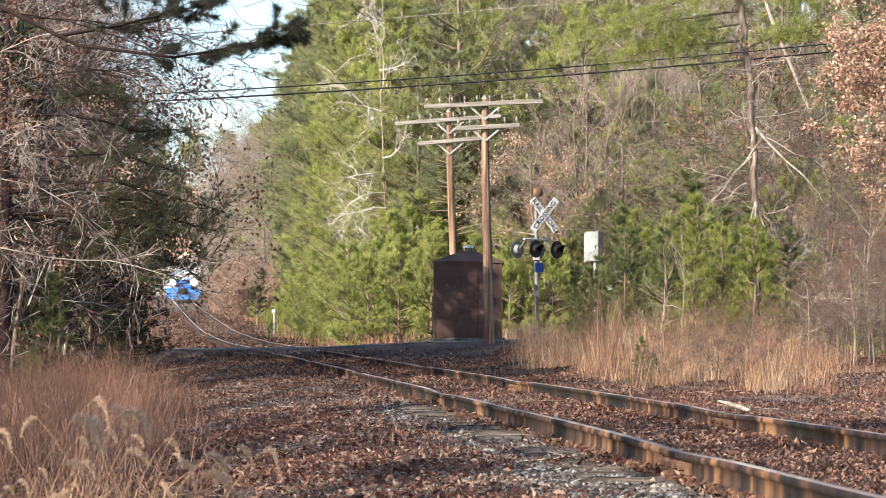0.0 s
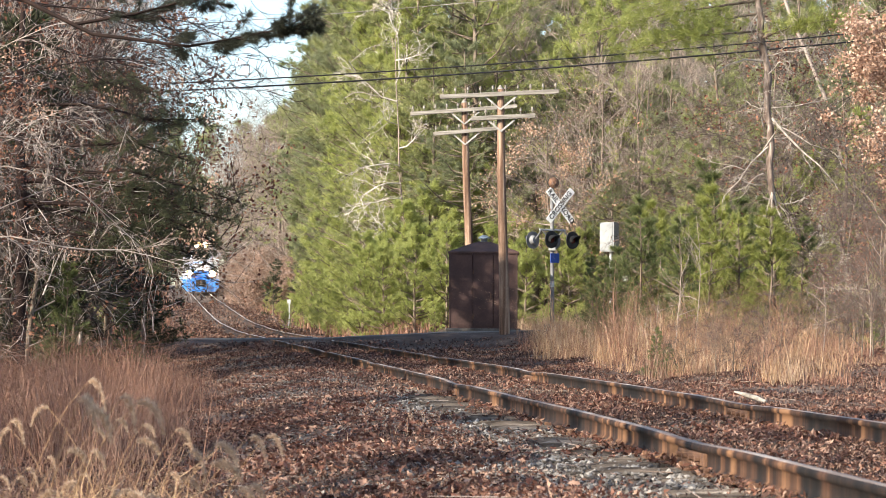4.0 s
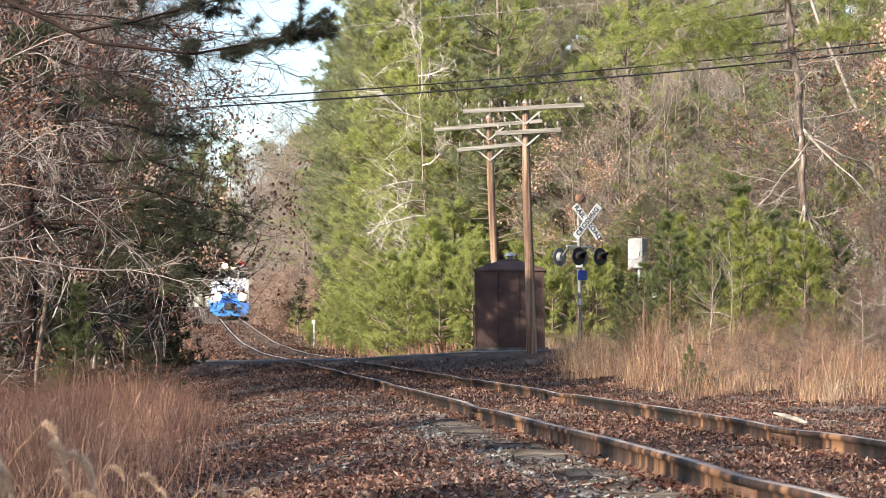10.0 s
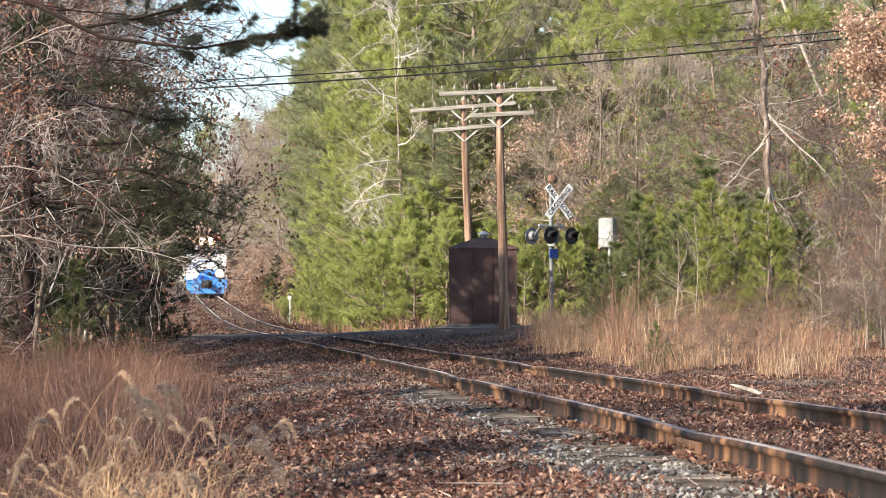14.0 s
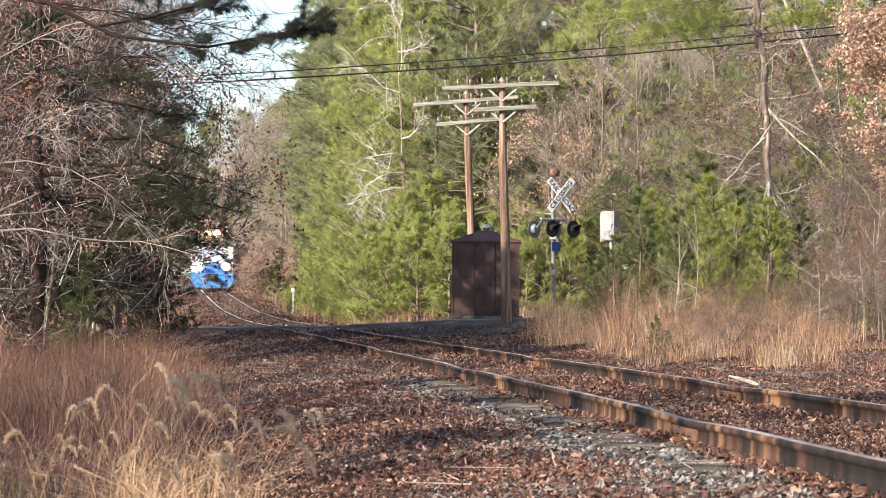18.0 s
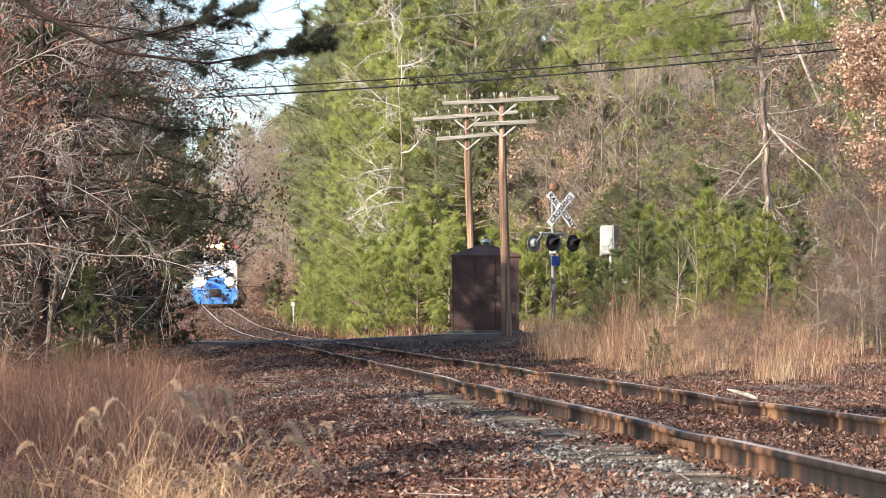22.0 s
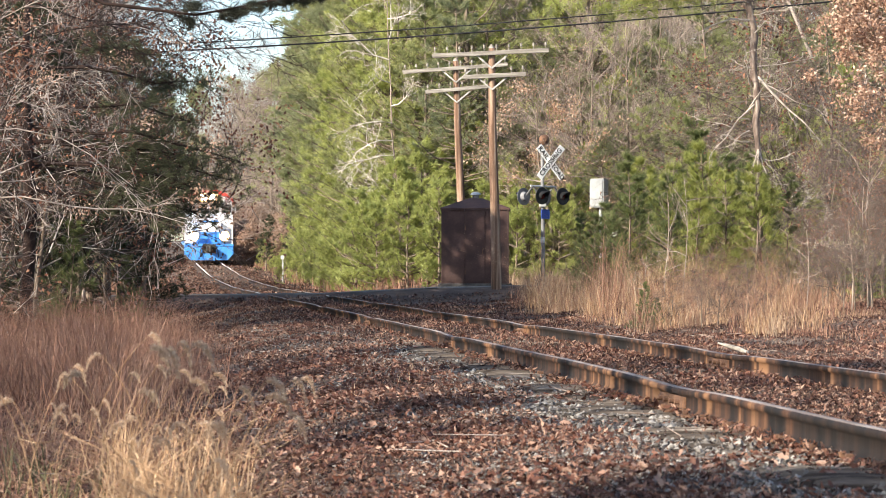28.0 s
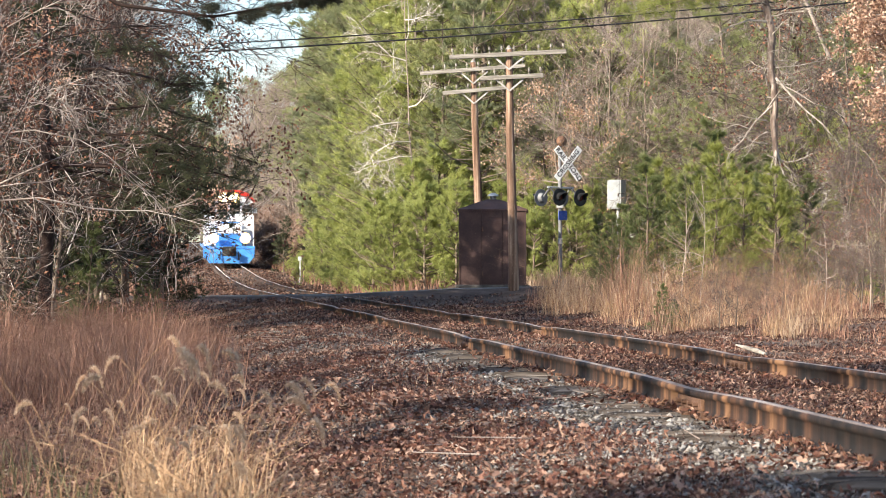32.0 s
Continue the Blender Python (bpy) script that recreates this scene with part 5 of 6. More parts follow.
for _x, _y, _s in ((3.55, 37.5, 0.13), (3.85, 36.0, 0.15), (4.15, 36.4, 0.17), (4.6, 36.6, 0.15), (5.3, 40, 0.16), (7.0, 45, 0.22), (7.6, 48, 0.30), (8.0, 46, 0.34), (8.5, 53, 0.5), (9.3, 50, 0.55), (6.5, 39.5, 0.2), (6.9, 41, 0.24), (7.6, 43.5, 0.3), (7.4, 40, 0.2), (8.3, 41, 0.26), (6.6, 45, 0.2), (8.8, 50, 0.36), (9.2, 47, 0.42), (9.9, 52, 0.7), (10.4, 66, 1.15), (9.6, 74, 1.2), (11.4, 60, 0.95), (8.9, 70, 0.9), (10.3, 57, 0.68)):
    put("brush", _x, _y, _s)


HIGH = [bare(270 + i, 8.6, 0.06, (7, 7, 4), material="dappletwig", first=12, low=0.45, spread=0.8, up=0.04, ratio=0.54, sway=(1.2, -0.3)) for i in range(2)]
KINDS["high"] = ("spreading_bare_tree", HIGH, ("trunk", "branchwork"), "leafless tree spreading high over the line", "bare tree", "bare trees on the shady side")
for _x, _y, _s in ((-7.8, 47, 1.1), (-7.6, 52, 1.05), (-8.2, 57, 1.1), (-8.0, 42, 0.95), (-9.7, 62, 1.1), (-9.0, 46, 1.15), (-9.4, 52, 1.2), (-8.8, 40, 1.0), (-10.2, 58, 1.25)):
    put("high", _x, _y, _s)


def sunlit_boughs():
    """Boughs that reach out of the shade; their sunlit paleness is put into the colour."""
    rng = np.random.default_rng(61)
    near = 33.0 / 44.0
    b = empty("sunlit_bare_tree", at(-8.4 * near, 33.0), "bare tree whose boughs are coloured pale as if sunlit", "bare tree")
    z0 = float(land(-8.4 * near, 33.0))
    g = Geo()
    g.tube([(0, 0, -0.2), (0.1, 0, 1.6), (0.05, 0, 3.2), (0.2, 0, 5.0)], [0.09, 0.075, 0.06, 0.02], 8)
    part("trunk", g, "bark", b)
    for (x0, za), (x1, zb), r in (((-7.9, 3.60), (-5.3, 3.27), 0.022), ((-7.2, 3.80), (-5.9, 3.42), 0.016), ((-6.6, 3.15), (-4.4, 1.93), 0.020), ((-6.4, 1.95), (-4.2, 1.50), 0.022), ((-7.8, 2.35), (-6.3, 2.10), 0.018),
                                  ((-7.9, 4.5), (-5.6, 4.2), 0.018), ((-8.0, 5.2), (-5.0, 4.9), 0.018)):
        za, zb = 0.705 + (za - 0.705) * near, 0.705 + (zb - 0.705) * near
        s, e = np.array(((x0 + 8.4) * near, rng.uniform(-0.8, 0.2), za - z0)), np.array(((x1 + 8.4) * near, rng.uniform(-0.8, 0.2), zb - z0))
        n = np.linalg.norm(e - s)
        g = Geo()
        if x0 > -7.7:
            g.tube([(0.08, 0, za - z0 + 0.1), s * [0.5, 0.5, 1] + [0.04, 0, 0.14], s], [r * 0.6, r * 0.5, r * 0.42], 5)
        grow(g, rng, s, e - s + [0, 0, 0.16 * n], n * 0.92, r * 0.40, (10, 6), 0.42, 0.75, -0.16, 4, 0.34)
        part("bough", g, "sunbough", b, "bough in a painted sunlit tone")
    c = Geo()
    for x, z, n in ((-6.3, 1.9, 90), (-3.95, 4.25, 60), (-4.0, 3.05, 60), (-4.15, 2.05, 80), (-4.3, 2.2, 60), (-5.2, 3.5, 70), (-6.9, 4.3, 80), (-5.0, 2.0, 40), (-7.4, 5.3, 90), (-4.6, 4.9, 70), (-5.6, 4.6, 60)):
        c.leaves(np.array(((x + 8.4) * near, 0, 0.705 + (z - 0.705) * near - z0)) + rng.normal(size=(n, 3)) * [0.10, 0.2, 0.07], 0.042, rng)
    part("foliage", c, "tanleaf", b, "last tan leaves in bunches")


sunlit_boughs()


def reaching_pine():
    """A pine in the thicket whose dark boughs reach towards the line."""
    rng = np.random.default_rng(83)
    near = 37.0 / 48.0
    t = empty("reaching_pine", at(-8.0 * near, 37.0), "dark green pine whose boughs reach out of a bare thicket", "pine tree")
    z0 = float(land(-8.0 * near, 37.0))
    g = Geo()
    g.tube([(0, 0, -0.2), (0.1, 0, 2), (0.0, 0, 4), (0.1, 0, 6.5)], [0.11, 0.09, 0.06, 0.02], 8)
    part("trunk", g, "darkbark", t)
    c = Geo()
    for x, z, rise in ((-4.15, 2.55, 0.6), (-4.35, 2.05, 0.8), (-4.6, 1.75, 0.8), (-4.0, 2.95, 0.5), (-4.75, 2.35, 0.5), (-5.2, 3.0, 0.3), (-4.9, 3.7, 0.2), (-5.2, 1.75, 0.5), (-4.6, 4.4, 0.2), (-5.6, 4.9, 0.1), (-5.5, 2.4, 0.3)):
        y = rng.uniform(-1.0, 1.0)
        z = 0.705 + (z - 0.705) * near
        a, b = np.array((0.05, 0, z - z0 + rise)), np.array(((x + 8.25) * near, y, z - z0))
        m = (a + b) / 2 + [0, 0, 0.25]
        u = np.linspace(0, 1, 7)[:, None]
        line = a * (1 - u) ** 2 + 2 * m * u * (1 - u) + b * u ** 2 + rng.normal(size=(7, 3)) * 0.04
        g = Geo()
        g.tube(line, np.linspace(0.030, 0.006, 7), 5)
        n = 100
        w = rng.uniform(0.35, 1.0, n) ** 0.7
        p = np.stack([np.interp(w, u[:, 0], line[:, i]) for i in range(3)], 1)
        q = p + rng.normal(size=(n, 3)) * [0.16, 0.24, 0.10]
        g.segs(p, q, 0.006, 0.003, 3)
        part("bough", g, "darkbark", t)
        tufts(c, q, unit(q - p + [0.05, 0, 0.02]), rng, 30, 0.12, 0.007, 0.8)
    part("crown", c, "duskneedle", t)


reaching_pine()


def overhanging_limb():
    """The pine limb that reaches in over the view, with its tree."""
    t = empty("leaning_pine", at(-6.3, 25.5), "pine at the wood's edge with a long dark overhanging limb", "pine tree")
    rng = np.random.default_rng(9)
    g, c = Geo(), Geo()
    g.tube([(0, 0, -0.3), (0.1, 0, 3), (0.0, 0.1, 6), (0.1, 0, 9.5)], [0.16, 0.14, 0.11, 0.03], 9)
    z0 = float(land(-6.3, 25.5))
    limb = np.array([(0.10, 0, 4.9 - z0), (1.30, -0.1, 4.42 - z0), (2.00, -0.2, 3.95 - z0), (2.85, -0.2, 3.53 - z0), (3.81, -0.3, 3.40 - z0), (4.35, -0.3, 3.50 - z0), (4.90, -0.3, 3.62 - z0)])
    g.tube(limb, [0.040, 0.032, 0.025, 0.020, 0.014, 0.008, 0.004], 7)
    side = np.array([(2.65, -0.2, 3.62 - z0), (3.25, -0.1, 3.74 - z0), (3.65, 0, 3.86 - z0), (4.05, 0.05, 3.96 - z0)])
    g.tube(side, [0.02, 0.015, 0.010, 0.004], 6)
    over = np.array([(1.0, 0, 4.55 - z0), (1.9, 0.1, 4.46 - z0), (2.8, 0.1, 4.22 - z0), (3.5, 0.1, 4.12 - z0)])
    g.tube(over, [0.026, 0.020, 0.013, 0.004], 6)
    for line, lo, count in ((limb, 0.62, 34), (side, 0.15, 26), (over, 0.25, 34)):
        s = np.linspace(0, 1, len(line))
        u = rng.uniform(lo, 1.0, count)
        p = np.stack([np.interp(u, s, line[:, i]) for i in range(3)], 1)
        w = unit(rng.normal(size=(count, 3)) * [0.7, 0.9, 0.35] + [0.8, 0, 0.05])
        q = p + w * rng.uniform(0.12, 0.42, (count, 1)) + [0, 0, 0.02]
        g.segs(p, q, 0.006, 0.003, 4)
        for j, n in ((0.5, 100), (0.75, 130), (1.0, 190)):
            c_at = np.repeat(p + (q - p) * j, n, 0) + rng.normal(size=(count * n, 3)) * 0.012
            way = unit(np.repeat(w, n, 0) * 0.8 + rng.normal(size=(count * n, 3)) * 0.8)
            c.spikes(c_at, way * (0.105 * rng.uniform(0.5, 1.15, count * n))[:, None], 0.0042, rng)
    u = rng.uniform(0.0, 1, (90, 1))
    q = np.concatenate([np.array([0.1, 0, 5.5]) + u * np.array([0, 0, 4]) + rng.normal(size=(90, 3)) * [1.0, 1.0, 0.3]])
    tufts(c, q, unit(rng.normal(size=(90, 3))), rng, 26, 0.16, 0.012, 0.8)
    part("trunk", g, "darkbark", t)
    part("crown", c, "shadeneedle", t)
    # bare twigs hanging across the sky gap
    k = empty("overhanging_bare_branch", pose(0, 0, 0), "thin leafless branch hanging over the line", "branch")
    for s, w, L in (((-4.6, 26, 4.0), (1, 0.05, -0.10), 2.7), ((-5.0, 30, 5.0), (1, 0, -0.10), 3.4), ((-5.2, 32, 4.7), (1, 0, -0.12), 2.8), ((-5.6, 34, 4.5), (1, -0.1, -0.12), 2.7), ((-5.4, 33, 3.9), (1, 0, 0.02), 2.0)):
        g = Geo()
        grow(g, rng, s, w, L, 0.011, (8, 6, 3), 0.45, 0.65, -0.03, 3, 0.24)
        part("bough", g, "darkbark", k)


overhanging_limb()


# ---- the dead tree and other single trees ----
def dead_tree():
    z0 = float(land(7.3, 58))
    t = empty("ragged_pine", pose(7.30, 58.0, z0), "grey pine with bleached broken lower limbs and live boughs above", "pine tree")
    g = Geo()
    zs = np.linspace(-0.2, 10.5, 40)
    mid_x = np.interp(zs, (0, 2.9, 4.4, 6.5, 7.7, 10.5), (0.25, 0.21, 0.17, 0.06, -0.12, -0.35)) + 0.032 * np.sin(zs * 4.3) + 0.018 * np.sin(zs * 10.3)
    g.tube(np.stack([mid_x, 0.02 * np.sin(zs * 4), zs], 1), np.interp(zs, (0, 2.8, 4.5, 6.2, 10.5), (0.08, 0.055, 0.072, 0.085, 0.05)) * (1 + 0.16 * np.sin(zs * 9.7) + 0.08 * np.sin(zs * 23)), 9)
    part("trunk", g, "deadbark", t)
    rng = np.random.default_rng(40)
    for pts, r in (([(0.20, -0.05, 3.50), (0.10, -0.12, 3.2), (0.00, -0.2, 2.85)], 0.034), ([(0.20, -0.08, 3.45), (0.17, -0.2, 3.1), (0.14, -0.2, 2.74)], 0.042), ([(0.22, -0.05, 3.45), (0.31, -0.1, 3.1), (0.42, -0.15, 2.84)], 0.030), ([(0.24, 0, 3.4), (0.42, 0, 3.15), (0.55, -0.05, 2.98)], 0.018),
                   ([(0.20, 0, 5.2), (0.50, -0.2, 4.81), (0.86, -0.3, 4.42), (1.25, -0.3, 4.1), (1.51, -0.4, 3.77)], 0.046), ([(0.20, 0, 5.1), (0.6, -0.1, 4.9), (1.05, -0.2, 4.6), (1.5, -0.2, 4.45)], 0.022),
                   ([(0.14, 0, 4.58), (-0.31, -0.2, 4.16), (-0.57, -0.2, 3.77), (-0.86, -0.3, 3.48)], 0.026), ([(-0.42, -0.2, 4.0), (-0.7, -0.3, 4.09), (-1.1, -0.3, 4.15)], 0.013),
                   ([(0.06, 0, 6.51), (-0.44, -0.2, 6.53), (-0.90, -0.3, 6.37), (-1.07, -0.3, 6.27), (-1.35, -0.3, 6.14)], 0.036), ([(0.18, 0, 5.44), (0.74, 0, 5.49), (1.4, -0.1, 5.62)], 0.015), ([(0.15, 0, 5.4), (-0.1, -0.1, 5.42), (-0.3, -0.1, 5.5)], 0.018)):
        g = Geo()
        g.tube(pts, np.linspace(r, r * 0.35, len(pts)) * 0.78, 6)
        grow(g, rng, np.array(pts[1:]), np.diff(np.array(pts), axis=0) + [0, 0, -0.05], 0.45, 0.010, (4, 2), 0.5, 0.9, -0.02, 3, 0.4)
        part("broken_limb", g, "deadwood", t, "bleached bare limb")
    for k in range(18):
        z = 3.4 + 0.27 * k
        g = Geo()
        grow(g, rng, (0.0, 0, z), (rng.choice((-1, 1)) * rng.uniform(0.5, 1), rng.uniform(-0.8, 0.3), rng.uniform(-0.5, 0.4)), rng.uniform(0.45, 1.1), 0.016, (4, 3), 0.5, 0.8, -0.05, 4, 0.35)
        part("dead_limb", g, "deadwood", t, "thin bleached dead limb")
    c = Geo()
    for z, to, sp in ((7.2, (-3.3, -1.5, 6.55), 0.34), (7.6, (-2.3, -1.0, 6.9), 0.34), (8.3, (-2.9, -1.6, 7.5), 0.4), (8.6, (1.5, -1, 8.0), 0.4), (9.0, (-1.2, -1, 8.6), 0.4), (7.9, (-4.3, -1.0, 6.95), 0.3), (7.0, (1.6, -0.6, 7.4), 0.3)):
        a, b = np.array((-0.15, 0, z)), np.array(to)
        g = Geo()
        g.tube([a, (a + b) / 2 + [0, 0, 0.12], b], [0.035, 0.022, 0.008], 6)
        part("bough", g, "bark", t)
        u = rng.uniform(0.3, 1.02, (110, 1))
        q = a + (b - a) * u + [0, 0, 0.1] * np.sin(np.pi * u) + rng.normal(size=(110, 3)) * [sp, sp, sp * 0.4]
        tufts(c, q, unit(rng.normal(size=(110, 3)) * 0.5 + (b - a) * 0.3 + [0, 0, 0.4]), rng, 22, 0.22, 0.013, 0.7)
    part("crown", c, "young", t)


dead_tree()


def leaning_tree():
    t = empty("leaning_bare_tree", pose(10.4, 72.0, float(land(10.4, 72))), "slender grey bare tree leaning towards the line", "bare tree")
    rng = np.random.default_rng(4)
    g = Geo()
    g.tube([(1.9, 0, -0.2), (1.2, 0, 3.8), (0.42, 0, 6.7), (-0.6, 0, 9.1), (-1.4, 0, 11.5)], [0.075, 0.065, 0.06, 0.05, 0.03], 8)
    s = np.array([(1.2, 0, 3.8), (0.72, 0, 5.5), (0.42, 0, 6.7), (0, 0, 7.7), (-0.6, 0, 9.1)])
    grow(g, rng, s, rng.normal(size=(5, 3)) + [0, 0, 0.3], 1.6, 0.03, (5, 4), 0.55, 0.8)
    part("branchwork", g, "sunbough", t)


leaning_tree()


def hanging_oak():
    """The oak whose tan leaves hang in at the edge of the wood."""
    t = empty("oak_tree", at(8.9, 44.0), "young oak thickly hung with pale tan leaves", "oak tree")
    rng = np.random.default_rng(14)
    g, c = Geo(), Geo()
    g.tube([(0, 0, -0.3), (-0.1, 0, 2.5), (-0.2, 0, 5.0), (-0.3, 0, 7.0)], [0.11, 0.09, 0.07, 0.02], 8)
    s = np.array([(-0.1, 0, 4.1), (-0.15, 0, 4.4), (-0.2, 0, 4.7), (-0.2, 0, 5.0), (-0.25, 0, 5.3), (-0.28, 0, 5.8), (-0.2, 0, 4.9), (-0.2, 0, 5.5)])
    w = np.array([(-1, -0.2, 0.1), (-1, 0.2, 0.2), (-0.8, 0.5, 0.3), (-0.9, -0.4, 0.3), (1, 0, 0.3), (0.7, 0.6, 0.4), (-1, 0, 0.05), (-0.9, 0.1, 0.1)])
    tips, _ = grow(g, rng, s, w, 1.4, 0.02, (6, 5), 0.55, 0.8, 0.05)
    i = rng.integers(0, len(tips), 15000)
    c.leaves(tips[i] + rng.normal(size=(15000, 3)) * 0.08 - [0, 0, 0.06], 0.070, rng)
    part("branchwork", g, "dappletwig", t)
    part("foliage", c, "tanleaf", t)


hanging_oak()


def saplings():
    rng = np.random.default_rng(33)
    for x, y, h in ((4.35, 47.0, 2.1), (4.75, 47.5, 2.6), (3.9, 46.0, 1.1), (7.6, 44.0, 2.2), (8.0, 46.0, 3.0), (7.0, 42.0, 1.6), (6.4, 43.0, 1.4), (8.4, 42.0, 2.6)):
        t = empty("bare_sapling", pose(x, y, float(land(x, y))), "thin pale leafless sapling in dry grass", "sapling", "saplings in the grass")
        g = Geo()
        zs = np.linspace(-0.1, h, 6)
        g.tube(np.stack([0.05 * np.sin(zs * 2 + x), 0 * zs, zs], 1), np.linspace(0.011, 0.003, 6), 5)
        n = 9
        hh = rng.uniform(0.2, 0.9, n) * h
        grow(g, rng, np.stack([0.05 * np.sin(hh * 2 + x), 0 * hh, hh], 1), np.stack([rng.normal(size=n), rng.normal(size=n) * 0.5, 0.6 + 0 * hh], 1), 0.3 * h, 0.007, (3,), 0.5, 0.7, 0.15)
        part("stem", g, "beige", t)


saplings()


# ---- grasses and litter ----
def blades(seed, x, y, h, width, lean=0.35, bend=0.5):
    """Bent blades of grass rooted at x, y."""
    rng = np.random.default_rng(seed)
    g = Geo()
    n = len(x)
    z = land(x, y)
    a = rng.uniform(0, 2 * np.pi, n)
    d = np.stack([np.cos(a), np.sin(a), 0 * a], 1) * (lean * rng.uniform(0.2, 1, n))[:, None]
    side = np.stack([-np.sin(a), np.cos(a), 0 * a], 1)
    turn = rng.uniform(0, np.pi, n)
    s = (side * np.cos(turn)[:, None] + np.stack([np.cos(a), np.sin(a), 0 * a], 1) * np.sin(turn)[:, None]) * (width * rng.uniform(0.6, 1.3, n))[:, None] / 2
    p0 = np.stack([x, y, z - 0.02], 1)
    up = np.array([0, 0, 1.0])
    p1 = p0 + h[:, None] * (0.55 * up + d * 0.35)
    p2 = p0 + h[:, None] * (0.95 * up * (1 - 0.25 * bend * rng.uniform(0, 1, n))[:, None] + d * (1 + bend))
    v = np.stack([p0 - s, p0 + s, p1 - s * 0.8, p1 + s * 0.8, p2], 1)
    k = np.arange(n)[:, None, None] * 5
    g.add(v.reshape(-1, 3), (np.array([[0, 1, 3], [0, 3, 2], [2, 3, 4]])[None] + k).reshape(-1, 3))
    return g


def patch(rng, n, inside, xr, yr, clump=0.22, k=14):
    """Roots gathered in tussocks within a stretch of ground, where inside(x, y) holds."""
    m = max(1, n // k)
    cx, cy = rng.uniform(*xr, 6 * m), rng.uniform(*yr, 6 * m)
    ok = inside(cx, cy)
    cx, cy = cx[ok][:m], cy[ok][:m]
    kk = len(cx) * k
    return np.repeat(cx, k) + rng.normal(size=kk) * clump, np.repeat(cy, k) + rng.normal(size=kk) * clump


def bank(x, y):
    """The sunny bank's grass, with its ragged edge towards the line."""
    edge = np.interp(y, (28, 31, 36, 46, 56, 62, 66), (5.8, 4.7, 3.6, 2.75, 2.05, 2.4, 3.2))
    far = np.where(y < 34, np.interp(y, (28, 34), (5.2, 6.6)), 11)
    return (x > edge + 0.35 * np.sin(1.3 * y) + 0.2 * np.sin(3.1 * y + x)) & (x < far) & (x < 0.166 * y + 0.5 * np.sin(0.9 * y))


def shade(x, y):
    return x < -0.0925 * y - 0.3 + 0.2 * np.sin(0.7 * y) + 0.12 * np.sin(2.3 * y)


def grasses():
    rng = np.random.default_rng(77)
    for seed, n, hh, material, lab in ((1, 7000, (0.3, 1.0), "drygrass", "tall tan dead grass along the sunny bank"), (2, 9500, (0.4, 1.25), "redgrass", "tall reddish dead grass below the young pines"), (7, 5200, (0.6, 1.35), "foxtail", "pale straw tussocks on the sunny bank")):
        x, y = patch(rng, n, lambda a, b: bank(a, b) & (np.sin(a * 1.9 + seed) * np.sin(b * 0.8 + 2 * seed) > -0.05), (1.8, 10.5), (28, 63), 0.11, 30)
        h = rng.uniform(*hh, len(x)) * (0.78 + 0.40 * np.sin(x * 1.9 + 0.7 * y + seed)) * (0.75 + 0.4 * np.sin(3.7 * x + 1.3 * y)) * np.interp(y, (28, 35, 44, 56), (0.42, 0.85, 1.35, 1.7)) * (0.55 + 0.65 * np.abs(np.sin(0.9 * x + 0.35 * y + 0.5 * seed)))
        h = h * np.repeat(rng.uniform(0.45, 1.15, len(x) // 30), 30) * np.interp(x / y, (0.138, 0.160), (1.0, 0.45))
        thing("dry_grass", blades(seed, x, y, h, 0.0065, 0.75, 0.9), material, Matrix(), lab, "dry grass", kind="stuff")
    x, y = patch(rng, 3500, lambda a, b: (b < 66.3) | (b > 73.2), (2.2, 6.5), (62, 83), 0.25)
    keep = ((y < 66.6) | (y > 73)) & (x > 2.2)
    x, y = x[keep], y[keep]
    thing("verge_grass", blades(3, x, y, rng.uniform(0.2, 0.75, len(x)), 0.012), "drygrass", Matrix(), "dead grass on the road's verge", "dry grass", kind="stuff")
    # red-brown grass on the shady side
    x, y = patch(rng, 52000, shade, (-7, -0.9), (9.5, 37), 0.20, 24)
    h = rng.uniform(0.4, 1.0, len(x)) * (0.85 + 0.25 * np.sin(x * 2 + y * 0.7)) * np.interp(y, (9.5, 16, 26, 36), (0.6, 0.9, 1.12, 1.12)) * (0.8 + 0.35 * np.sin(3.1 * x + 1.7 * y)) * (0.62 + 0.5 * np.abs(np.sin(1.1 * x + 0.43 * y) + 0.4 * np.sin(2.7 * x - 0.9 * y)))
    h = h * np.repeat(rng.uniform(0.55, 1.15, len(x) // 24), 24)
    thing("brown_grass", blades(4, x, y, h, 0.0045, 0.95, 1.5), "redgrass", Matrix(), "tall red-brown dead grass on the shady bank", "dry grass", kind="stuff")
    x, y = patch(rng, 480, lambda a, b: (a < -0.090 * b) & (a > -0.138 * b), (-1.7, -0.5), (6.0, 11), 0.05, 16)
    thing("straw_grass", blades(5, x, y, rng.uniform(0.25, 0.62, len(x)), 0.0055, 0.5, 1.0), "foxtail", Matrix(), "straw-coloured dead grass close by", "dry grass", kind="stuff")
    x, y = patch(rng, 160, lambda a, b: (a < -0.088 * b) & (a > -0.135 * b), (-1.3, -0.5), (6.0, 8.6), 0.06, 10)
    thing("broad_grass", blades(15, x, y, rng.uniform(0.30, 0.56, len(x)), 0.013, 0.9, 1.3), "foxtail", Matrix(), "broad arching straw-coloured grass leaves close by", "dry grass", kind="stuff")
    x, y = patch(rng, 240, lambda a, b: a < -0.158 * b, (-2.6, -1.0), (7.0, 11.5), 0.10, 14)
    thing("green_weeds", blades(9, x, y, rng.uniform(0.2, 0.42, len(x)), 0.007, 0.8, 1.2), "weed", Matrix(), "low green weeds in the dead grass", "weeds", kind="stuff")
